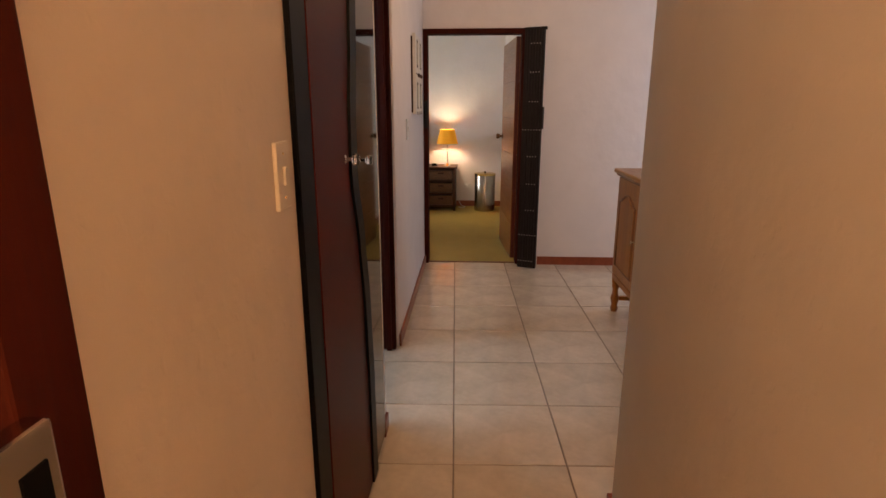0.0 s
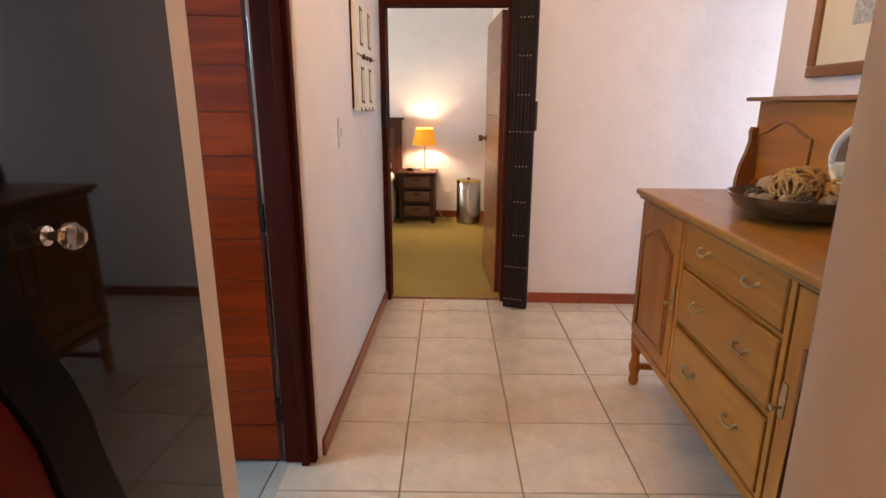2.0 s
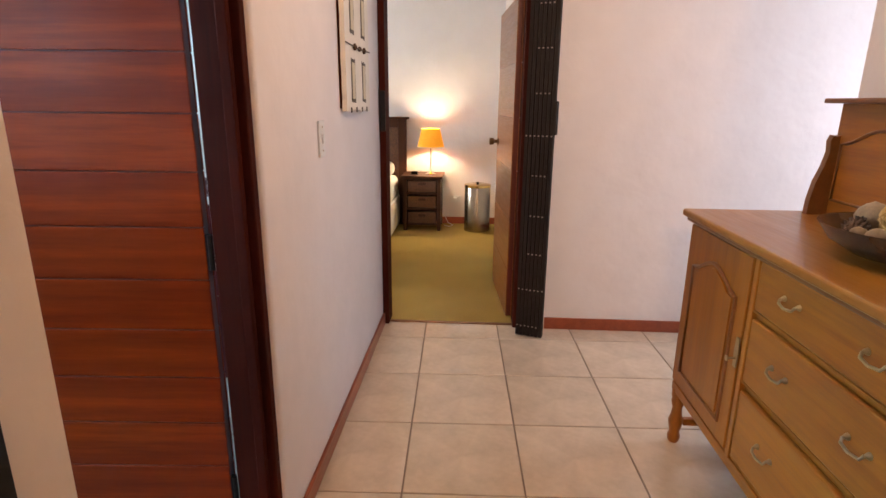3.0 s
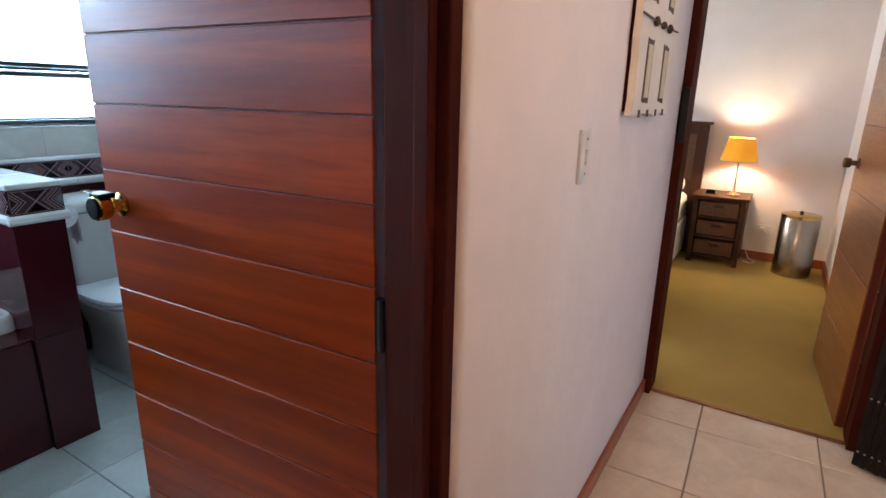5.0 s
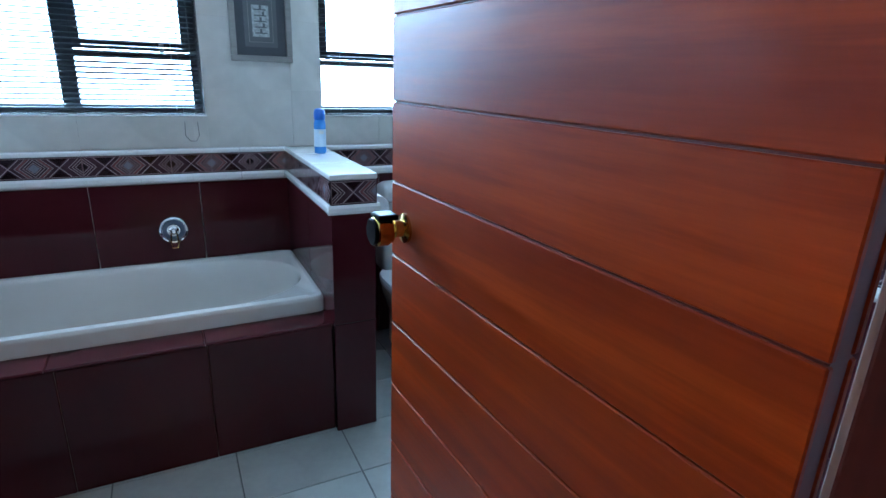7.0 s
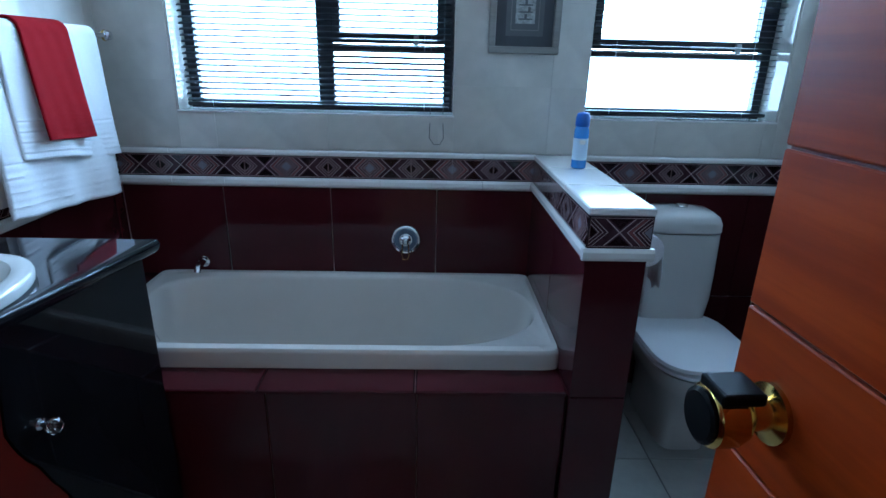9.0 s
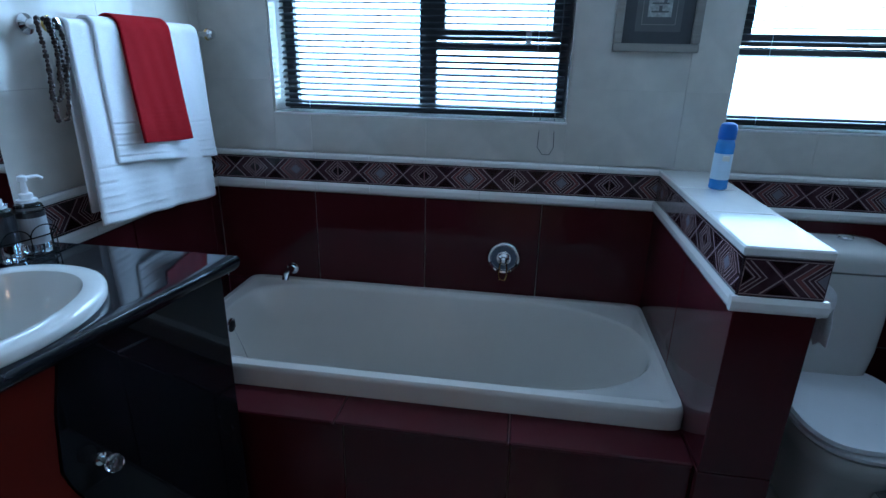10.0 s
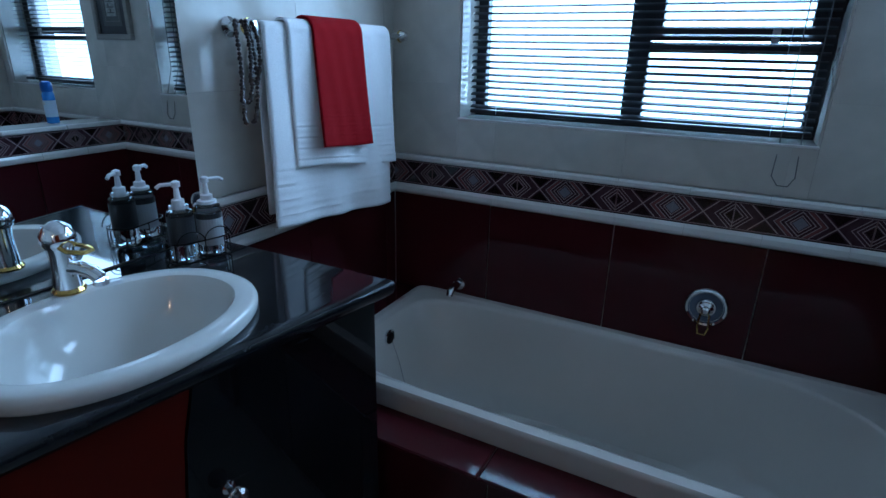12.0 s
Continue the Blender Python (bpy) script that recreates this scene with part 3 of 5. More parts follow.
for z in (0.22, 0.98, 1.75):
    h = part("hinge", lathe([(0.007, -0.05), (0.007, 0.05)], 10, (-0.012, 0.018, z)), M["dark_metal"], bath_door)
    part("leaf", box(-0.012, 0.0, 0.006, 0.020, z - 0.05, z + 0.05), M["dark_metal"], h)
for s in (-1, 1):
    k = part("knob", lathe([(0.028, 0.0), (0.028, 0.006), (0.016, 0.010), (0.015, 0.024), (0.024, 0.032), (0.029, 0.042), (0.029, 0.062), (0.024, 0.066)] if s > 0 else
                           [(0.028, 0.0), (0.028, -0.006), (0.016, -0.010), (0.015, -0.024), (0.024, -0.032), (0.029, -0.042), (0.029, -0.062), (0.024, -0.066)], 28, (DW - 0.062, s * 0.02, 1.118), "y"), M["brass"], bath_door, "polished brass knob", True)
    part("cap", lathe([(0.0255, 0.086 * s), (0.0255, 0.0885 * s), (0.022, 0.0905 * s)], 24, (DW - 0.062, 0.0, 1.118), "y"), M["black_satin"], k, "black knob face")
    part("latch", box(DW - 0.085, DW - 0.045, *sorted((s * 0.045, s * 0.084)), 1.140, 1.152, 0.003), M["black_satin"], k, "black thumb latch")

# ---- bedroom doorway, its open door and the folded gate ----
frame2 = thing("door_frame_bedroom", pose(0.434, FAR, 0), "dark stained wooden frame of the bedroom doorway", "door frame", kind="structure")
part("jamb", box(-0.434, -0.396, -0.012, 0.13, 0, 2.03, 0.004), M["frame_wood"], frame2)
part("jamb", box(0.396, 0.434, -0.012, 0.13, 0, 2.03, 0.004), M["frame_wood"], frame2)
part("head", box(-0.396, 0.396, -0.012, 0.13, 1.99, 2.03, 0.004), M["frame_wood"], frame2)
part("catch", box(-0.425, -0.395, -0.035, -0.013, 1.22, 1.45, 0.004), M["dark_metal"], frame2, "dark steel gate catch")
part("threshold", box(-0.396, 0.396, 0.025, 0.045, 0.0, 0.010, 0.003), M["oak_dark"], frame2)
bed_door = thing("door_bedroom", pose(0.812, FAR + 0.135, 0.02, 0, 0, 94.5), "open golden-brown plank door with a bronze knob", "door")
part("core", box(0.002, 0.778, -0.016, 0.016, 0.002, 1.963), M["groove"], bed_door)
edges = [0.0, 0.32, 0.64, 0.96, 1.28, 1.60, 1.965]
for lo, hi in zip(edges, edges[1:]):
    for s in (-1, 1):
        piece("plank", (0.78, 0.007, hi - lo - 0.004), (0.39, s * 0.0165, (lo + hi) / 2), M["door_wood2"], bed_door, 0.002)
k = part("knob", lathe([(0.026, 0.0), (0.026, 0.006), (0.013, 0.012), (0.013, 0.03), (0.024, 0.036), (0.026, 0.06), (0.02, 0.066)], 20, (0.70, 0.02, 1.093), "y"), M["bronze_knob"], bed_door, "aged bronze knob", True)

gate = thing("security_gate", pose(0.926, 5.092, 0, 0, 0, -20), "folded dark bronze trellis security gate beside the bedroom doorway", "gate")
for i in range(7):
    x = -0.075 + i * 0.0235
    post = part("upright", box(x - 0.0105, x + 0.0105, -0.017 - 0.004 * (i % 2), 0.017, 0.012, 2.0), M["dark_metal"], gate)
    for j in range(9):
        z = 0.075 + j * 0.2275
        if j not in (0, 1, 5) and not 1 < i < 6 or j == 0 and i == 6:
            continue
        part("rivet", lathe([(0.0048, -0.018 - 0.004 * (i % 2)), (0.0042, -0.0205 - 0.004 * (i % 2)), (0.001, -0.0215 - 0.004 * (i % 2))], 6, (x, 0, z + (0.006 if j % 3 == 1 else 0)), "y"), M["rivet"], post)
part("guide", box(-0.09, 0.088, -0.012, 0.03, 2.0, 2.02, 0.002), M["dark_metal"], gate)
part("bolt_box", box(0.066, 0.09, -0.03, 0.02, 1.22, 1.40, 0.003), M["dark_metal"], gate)

# ---- corridor: side door, cupboard, light switches ----
side = thing("door_side_room", pose(0.03, 0.34, 0), "closed dark stained door with a steel lock plate in its frame", "door")
part("jamb", box(-0.13, 0.035, 0.40, 0.48, 0, 2.08, 0.004), M["frame_wood"], side)
part("jamb", box(-0.13, 0.035, -0.48, -0.40, 0, 2.08, 0.004), M["frame_wood"], side)
part("head", box(-0.13, 0.035, -0.40, 0.40, 2.02, 2.08, 0.004), M["frame_wood"], side)
part("leaf", box(-0.085, -0.045, -0.397, 0.397, 0.01, 2.017, 0.004), M["frame_wood"], side)
keep = part("lock_box", box(0.030, 0.056, 0.340, 0.412, 1.070, 1.155, 0.004), M["steel"], side, "worn steel lock box")
# Black patch on the face, painted in for the dark inside a keyhole.
part("keyhole_patch", box(0.0545, 0.0575, 0.372, 0.399, 1.083, 1.125, 0.001), M["black_satin"], keep)

WAVE = [(0.0, 2.125), (0.45, 2.115), (0.74, 2.09), (0.98, 2.035), (1.2, 1.955), (1.38, 1.962), (1.58, 2.0), (2.3, 2.12)]
cup = thing("built_in_cupboard", pose(0.05, 2.0, 0), "built-in cupboard with wavy oxblood and black gloss doors", "cupboard")


def wavy(z0, z1, a, b, n=40):
    left = [(a(z0 + (z1 - z0) * i / n), z0 + (z1 - z0) * i / n) for i in range(n + 1)]
    right = [(b(z0 + (z1 - z0) * i / n), z0 + (z1 - z0) * i / n) for i in range(n + 1)]
    return [(y - 2.0, z) for y, z in left + right[::-1]]


part("carcass", boxes([(-0.17, -0.012, -0.498, 0.453, 0.0, 2.3)]), M["black_satin"], cup)
part("stile", box(-0.012, 0.012, -0.498, -0.392, 0.0, 2.298, 0.003), M["black_satin"], cup, "black painted side stile")
red = part("door", prism(wavy(0.03, 2.29, lambda z: 1.611, lambda z: curve_at(WAVE, z)), "x", -0.010, 0.014, bevel=0.0), M["red_lacquer"], cup, "oxblood lacquered door with a wavy edge")
blk = part("door", prism(wavy(0.03, 2.29, lambda z: curve_at(WAVE, z) + 0.086, lambda z: 2.452), "x", -0.010, 0.012), M["black_gloss"], cup, "mirror-like black gloss door with a wavy edge")
part("edge_band", prism(wavy(0.03, 2.29, lambda z: curve_at(WAVE, z) + 0.003, lambda z: curve_at(WAVE, z) + 0.083), "x", -0.012, 0.022), M["black_satin"], red, "black wavy edge band")


def crystal_knob(parent, at, axis, sign=1):
    """A faceted crystal knob on a chrome stem."""
    s = sign
    stem = part("stem", lathe([(0.012, 0), (0.012, 0.003 * s), (0.006, 0.006 * s), (0.0055, 0.02 * s), (0.009, 0.022 * s)], 16, at, axis), M["chrome"], parent, "chrome stem", True)
    part("knob", lathe([(0.008, 0.021 * s), (0.016, 0.027 * s), (0.017, 0.036 * s), (0.012, 0.044 * s), (0.004, 0.045 * s)], 10, at, axis), M["crystal"], parent, "faceted crystal knob")
    return stem


crystal_knob(red, (0.014, 1.903 - 2.0, 1.253), "x")
crystal_knob(blk, (0.012, 2.108 - 2.0, 1.232), "x")


def light_switch(at, label, mat):
    sw = thing("light_switch", pose(*at), label, "light switch")
    part("plate", box(0, 0.009, -0.035, 0.035, -0.065, 0.065, 0.003), mat, sw)
    part("rocker", box(0.009, 0.015, -0.009, 0.009, -0.018, 0.018, 0.002), mat, sw)
    for z in (-0.042, 0.042):
        part("screw", lathe([(0.003, 0.009), (0.0028, 0.0102)], 8, (0, 0, z), "x"), M["brass"], sw)
    return sw


light_switch((0.0, 3.955, 1.258), "white light switch on the hall wall", M["white_plastic"])
light_switch((0.05, 1.415, 1.266), "ivory light switch beside the built-in cupboard", M["switch"])

# ---- carved white panel on the hall wall ----
plq = thing("wall_plaque", pose(0.0, 4.515, 1.60), "chalky white carved wooden panel with four slots and beads", "wall art")
part("backing", box(0.0, 0.012, -0.240, 0.240, -0.240, 0.262, 0.002), M["frame_wood"], plq)
random.seed(5)


def ragged(x0, x1, z0, z1, amp, n=10):
    pts = [(x0 + (x1 - x0) * i / n, z0 + random.uniform(0, amp)) for i in range(n)]
    pts += [(x1 - random.uniform(0, amp), z0 + (z1 - z0) * i / n) for i in range(n)]
    pts += [(x1 - (x1 - x0) * i / n, z1 - random.uniform(0, amp)) for i in range(n)]
    return pts + [(x0 + random.uniform(0, amp), z1 - (z1 - z0) * i / n) for i in range(n)]


part("board", prism(ragged(-0.256, 0.256, -0.258, 0.280, 0.012), "x", 0.012, 0.032), M["ivory"], plq, "chalky white board with a ragged edge")
for y in (-0.115, 0.115):
    for z in (-0.125, 0.155):
        s = part("slot", prism(ragged(y - 0.042, y + 0.042, z - 0.092, z + 0.092, 0.008, 4), "x", 0.0322, 0.0338), M["brown_hole"], plq, "carved slot")
        part("inlay", box(0.0338, 0.0358, y - 0.026, y + 0.026, z - 0.075, z + 0.075, 0.001, 1), M["paper"], s)
part("cord", tube([(0.036, -0.256, 0.02), (0.040, 0, 0.012), (0.036, 0.256, 0.02)], 0.003, 6), M["brown_hole"], plq)
for y, r in ((-0.1, 0.014), (0.0, 0.011), (0.1, 0.014)):
    part("bead", lathe([(0.002, 0.03), (r, 0.036), (r, 0.044), (0.002, 0.05)], 12, (0, y, 0.014), "x"), M["cone"], plq, "brown seed bead", True)
for y in (-0.17, -0.06, 0.06, 0.17):
    part("notch", box(0.0322, 0.0345, y - 0.012, y + 0.012, -0.257, -0.235, 0.001, 1), M["brown_hole"], plq)

# ---- sideboard in the hall ----
SB0, SB1 = 2.34, 4.09
sbd = thing("sideboard", pose(1.415, 3.215, 0), "golden oak sideboard with carved doors, three drawers and a raised back", "sideboard")
L = (SB1 - SB0) / 2
part("carcass", boxes([(0.012, 0.47, -L, L, 0.25, 0.965)], 0.003), M["oak_v"], sbd)
part("rail", box(0.0, 0.02, -L, L, 0.235, 0.275, 0.004), M["oak"], sbd)
top = part("top", box(-0.035, 0.49, -L - 0.03, L + 0.03, 0.972, 1.0, 0.009, 3), M["oak_top"], sbd, "polished oak top with a moulded edge")
part("moulding", box(-0.02, 0.48, -L - 0.016, L + 0.016, 0.955, 0.972, 0.006, 2), M["oak_dark"], sbd)
for y0, y1 in ((0.375, 0.875), (-0.875, -0.375)):
    fr = [(y0, 0.28), (y1, 0.28), (y1, 0.955), (y0, 0.955)]
    d = part("door", box(-0.004, 0.012, y0 + 0.012, y1 - 0.004, 0.285, 0.945, 0.003), M["oak_v"], sbd, "oak door with an arched raised panel")
    a, b, w = y0 + 0.075, y1 - 0.075, y1 - y0 - 0.15
    arch = [(a + w * i / 16, 0.80 + 0.055 * (0.5 - 0.5 * math.cos(2 * math.pi * i / 16)) * (1.0 if 2 < i < 14 else 0.5)) for i in range(17)]
    outline = [(a, 0.35)] + [(p, q) for p, q in arch] + [(b, 0.35)]
    outer = [(-0.006, *p) for p in outline]
    part("moulding", tube([*outer], 0.007, 6, closed=True), M["oak_dark"], d, "carved brown moulding", True)
    inner = [((p - (a + b) / 2) * 0.86 + (a + b) / 2, (q - 0.6) * 0.93 + 0.6) for p, q in outline]
    part("panel", prism(inner, "x", -0.010, -0.003), M["oak_v"], d)
for y0, y1 in ((0.345, 0.37), (-0.37, -0.345)):
    part("stile", box(-0.006, 0.012, y0, y1, 0.275, 0.955, 0.003), M["oak_v"], sbd)
for z0, z1 in ((0.800, 0.952), (0.565, 0.772), (0.300, 0.532)):
    d = part("drawer", box(-0.008, 0.012, -0.335, 0.335, z0, z1, 0.006, 2), M["oak"], sbd, "oak drawer with two silvered drop handles")
    part("bead", box(-0.003, 0.012, -0.345, 0.345, z0 - 0.012, z0 - 0.004, 0.002), M["oak"], d)
    for y in (-0.168, 0.155):
        z = (z0 + z1) / 2 + 0.012
        hd = part("handle", tube([(-0.02, y - 0.035, z), (-0.026, y - 0.03, z - 0.012), (-0.029, y, z - 0.016), (-0.026, y + 0.03, z - 0.012), (-0.02, y + 0.035, z)], 0.004, 8), M["pewter"], d, "silvered drop handle", True)
        for s in (-1, 1):
            part("rosette", lathe([(0.009, -0.008), (0.008, -0.012), (0.003, -0.02)], 10, (0, y + 0.035 * s, z), "x"), M["pewter"], hd)
for y, z in ((0.395, 0.63), (-0.395, 0.63)):
    part("escutcheon", prism([(y - 0.010, z - 0.05), (y + 0.010, z - 0.05), (y + 0.014, z), (y + 0.010, z + 0.05), (y - 0.010, z + 0.05), (y - 0.014, z)], "x", -0.008, -0.004), M["pewter"], sbd, "pierced silvered lock plate")
    part("key", lathe([(0.004, -0.008), (0.004, -0.03), (0.010, -0.032), (0.010, -0.036)], 8, (0, y, z - 0.02), "x"), M["pewter"], sbd, "small silvered key")
LEG = [(0.018, 0.0), (0.024, 0.012), (0.026, 0.03), (0.02, 0.05), (0.026, 0.075), (0.030, 0.10), (0.022, 0.13), (0.019, 0.16), (0.027, 0.19), (0.024, 0.205), (0.028, 0.215), (0.028, 0.25)]
for x in (0.024, 0.435):
    for y in (L - 0.028, -L + 0.028):
        part("leg", lathe(LEG, 18, (x, y, 0)), M["oak_v"], sbd, "turned oak leg", True)
for y in (L - 0.035, -L + 0.035):
    part("stretcher", box(0.05, 0.42, y - 0.012, y + 0.012, 0.085, 0.115, 0.003), M["oak_v"], sbd)
back = part("back_board", box(0.455, 0.48, -L + 0.03, L - 0.03, 1.0, 1.40, 0.003), M["oak"], sbd, "raised oak back with carved panels")
part("cornice", box(0.405, 0.49, -L + 0.0, L - 0.0, 1.40, 1.418, 0.005, 2), M["oak_dark"], back)
for s in (-1, 1):
    c = (L - 0.26) * s
    out = [(c - 0.19, 1.06)] + [(c - 0.19 + 0.38 * i / 14, 1.26 + 0.055 * math.sin(math.pi * i / 14) ** 2) for i in range(15)] + [(c + 0.19, 1.06)]
    part("panel_moulding", tube([(0.452, *p) for p in out], 0.006, 6, closed=True), M["oak_dark"], back, "", True)
    prof = [(0.455, 1.0), (0.385, 1.0), (0.387, 1.05), (0.398, 1.12), (0.418, 1.18), (0.428, 1.23), (0.424, 1.27), (0.432, 1.29), (0.442, 1.285), (0.455, 1.29)]
    y = (L - 0.04) * s
    part("bracket", prism([(px, pz) for px, pz in prof], "y", y - 0.014, y + 0.014), M["oak_dark"], back, "scrolled oak side bracket")
ring = [(0.448, 0.29 * math.cos(a), 1.205 + 0.15 * math.sin(a)) for a in [2 * math.pi * i / 40 for i in range(40)]]
part("mirror_rim", tube(ring, 0.010, 8, closed=True), M["ivory"], back, "pale rim of the oval mirror", True)
part("mirror_glass", prism([(p[1], p[2]) for p in ring], "x", 0.449, 0.454), M["mirror"], back, "oval mirror glass")

# ---- bowl with dried pods on the sideboard ----
BX, BY = 1.70, 3.40
bowl = tagged(part("bowl", lathe([(0.07, 0.0), (0.13, 0.012), (0.185, 0.045), (0.213, 0.085), (0.217, 0.09), (0.209, 0.089), (0.178, 0.052), (0.12, 0.022), (0.0, 0.018)], 40), M["bowl"], None, "", True), "wide dark turned bowl on the sideboard", "bowl")
bowl.location = (BX, BY, 1.001)


def woven_ball(r):
    bm = bmesh.new()
    for k in range(17):
        q = Euler((random.uniform(0, 6), random.uniform(0, 6), 0)).to_matrix()
        tube([q @ Vector((r * math.cos(t), r * math.sin(t), 0.12 * r * math.sin(3 * t))) for t in [2 * math.pi * i / 22 for i in range(22)]], r * 0.075, 5, bm, closed=True)
    bmesh.ops.create_icosphere(bm, subdivisions=2, radius=r * 0.86)
    return bm


def pine_cone(r):
    bm = bmesh.new()
    for i in range(60):
        f = i / 60
        a, z = i * 2.4, (f - 0.5) * 2 * r
        w = r * 0.8 * math.sin(math.pi * min(0.97, f * 0.9 + 0.08)) + 0.002
        c = Vector((w * math.cos(a), w * math.sin(a), z))
        bmesh.ops.create_cone(bm, cap_ends=True, segments=5, radius1=r * 0.22, radius2=r * 0.04, depth=r * 0.4,
                              matrix=Matrix.Translation(c) @ Vector((math.cos(a), math.sin(a), 0.5)).to_track_quat("Z", "Y").to_matrix().to_4x4())
    bmesh.ops.create_icosphere(bm, subdivisions=1, radius=r * 0.6)
    return bm


def pod(r):
    bm = bmesh.new()
    bmesh.ops.create_icosphere(bm, subdivisions=3, radius=r)
    for v in bm.verts:
        v.co *= 1 + 0.10 * noise.noise(v.co * (2.5 / r))
        v.co.z *= 0.75
    return bm


random.seed(11)
for kind, x, y, z, r in (("ball", -0.02, -0.02, 0.105, 0.075), ("ball", 0.10, -0.06, 0.085, 0.06), ("pod", -0.02, 0.115, 0.085, 0.055), ("cone", -0.10, 0.075, 0.07, 0.035), ("cone", -0.125, 0.03, 0.072, 0.034),
                         ("pod", -0.13, -0.05, 0.07, 0.028), ("pod", -0.09, -0.10, 0.07, 0.03), ("cone", -0.05, -0.14, 0.075, 0.034), ("ball", 0.06, 0.09, 0.085, 0.055), ("cone", 0.13, 0.05, 0.08, 0.035),
                         ("pod", 0.02, -0.14, 0.075, 0.032), ("pod", -0.145, -0.005, 0.07, 0.022), ("ball", 0.04, 0.02, 0.12, 0.06), ("pod", 0.12, -0.13, 0.085, 0.03)):
    bm, mat, lab = {"ball": (woven_ball, M["wicker_ball"], "woven straw ball in the bowl"), "pod": (pod, M["shell"], "dried round pod in the bowl"), "cone": (pine_cone, M["cone"], "brown pine cone in the bowl")}[kind]
    ob = tagged(part({"ball": "woven_ball", "pod": "dried_pod", "cone": "pine_cone"}[kind], bm(r), mat, None, "", kind == "pod"), lab, "decoration", "dried pods in the bowl")
    ob.matrix_basis = pose(BX + x, BY + y, 1.001 + z, random.uniform(0, 90), random.uniform(0, 90), random.uniform(0, 360))

# ---- picture above the sideboard ----
pic = thing("framed_picture", pose(1.93, 3.412, 1.488), "wooden framed picture with a cream mount above the sideboard", "picture")
for r in ((-0.022, 0, -0.42, 0.42, 0.0, 0.045), (-0.022, 0, -0.42, 0.42, 0.585, 0.63), (-0.022, 0, -0.42, -0.375, 0.045, 0.585), (-0.022, 0, 0.375, 0.42, 0.045, 0.585)):
    part("frame", box(*r, bevel=0.006), M["oak_dark"], pic)
part("mount", box(-0.010, -0.002, -0.375, 0.375, 0.045, 0.585), M["paper"], pic, "cream mount")
part("print", box(-0.0125, -0.0105, -0.20, 0.20, 0.17, 0.46), M["print"], pic, "grey print")

# ---- ceiling lamps, out of view ----
# Unseen fixtures: the hall lamp is inferred from shadows, the corridor lamp assumed.
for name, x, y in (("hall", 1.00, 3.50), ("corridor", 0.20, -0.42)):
    cl = thing("ceiling_lamp", pose(x, y, H), "assumed opal glass ceiling lamp with a brass rim, out of view", "ceiling lamp")
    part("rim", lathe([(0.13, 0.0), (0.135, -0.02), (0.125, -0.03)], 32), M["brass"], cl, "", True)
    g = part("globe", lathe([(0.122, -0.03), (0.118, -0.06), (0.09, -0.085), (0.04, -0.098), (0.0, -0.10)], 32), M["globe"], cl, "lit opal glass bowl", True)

# ---- bedroom ----
ns = thing("nightstand", pose(0.005, 7.83, 0.006), "dark wooden nightstand with three wicker drawers", "nightstand")
part("top", box(-0.225, 0.225, -0.015, 0.40, 0.58, 0.605, 0.005), M["walnut"], ns)
for x in (-0.205, 0.165):
    for y in (0.0, 0.35):
        part("leg", box(x, x + 0.04, y, y + 0.04, 0, 0.58, 0.003), M["walnut"], ns)
for x in (-0.20, 0.192):
    part("side", box(x, x + 0.012, 0.03, 0.36, 0.08, 0.58), M["walnut"], ns)
part("back", box(-0.19, 0.19, 0.37, 0.385, 0.06, 0.58), M["walnut"], ns)
for z in (0.06, 0.235, 0.405, 0.565):
    part("rail", box(-0.165, 0.165, 0.004, 0.03, z, z + 0.02), M["walnut"], ns)
for z in (0.085, 0.26, 0.43):
    bk = part("basket", box(-0.155, 0.155, 0.002, 0.34, z, z + 0.125, 0.006), M["wicker"], ns, "brown wicker basket drawer")
    # The handle hole's shade is drawn as a dark block on the basket.
    part("handle", box(-0.04, 0.04, -0.006, 0.003, z + 0.075, z + 0.10, 0.004), M["walnut"], bk, "dark block standing for the handle hole")
lampb = thing("bedside_lamp", pose(0.087, 8.0, 0.611), "lit bedside lamp with an amber shade on a slim stem", "lamp")
part("base", lathe([(0.055, 0.0), (0.055, 0.008), (0.03, 0.02), (0.012, 0.035), (0.009, 0.06), (0.012, 0.08), (0.008, 0.10)], 24), M["chrome"], lampb, "", True)
part("stem", lathe([(0.007, 0.10), (0.007, 0.33)], 12), M["steel"], lampb, "", True)
sh = part("shade", lathe([(0.148, 0.296), (0.10, 0.493)], 40, close=False), M["shade"], lampb, "amber cloth shade", True)
part("trim", lathe([(0.1485, 0.296), (0.1495, 0.30), (0.147, 0.305)], 40, close=False), M["paper"], sh)
clock = thing("alarm_clock", pose(-0.09, 7.97, 0.611), "small dark alarm clock on the nightstand", "clock")
part("body", box(-0.035, 0.035, -0.02, 0.02, 0.004, 0.035, 0.006), M["black_satin"], clock)
part("base", box(-0.045, 0.045, -0.028, 0.028, 0.0, 0.006, 0.002), M["black_satin"], clock)
binn = thing("waste_bin", pose(0.61, 7.93, 0.006), "tall shiny steel bin with a lid", "bin")
part("body", lathe([(0.135, 0.0), (0.142, 0.006), (0.142, 0.49), (0.138, 0.495)], 48), M["bin_steel"], binn, "", True)
part("lid", lathe([(0.146, 0.49), (0.146, 0.512), (0.12, 0.518), (0.0, 0.52)], 48), M["brass"], binn, "polished lid", True)
part("knob", lathe([(0.012, 0.52), (0.016, 0.53), (0.01, 0.54)], 16), M["dark_metal"], binn, "", True)
bed = thing("bed", pose(-1.0, 7.2, 0.006), "bed with white linen and a dark wooden headboard", "bed")
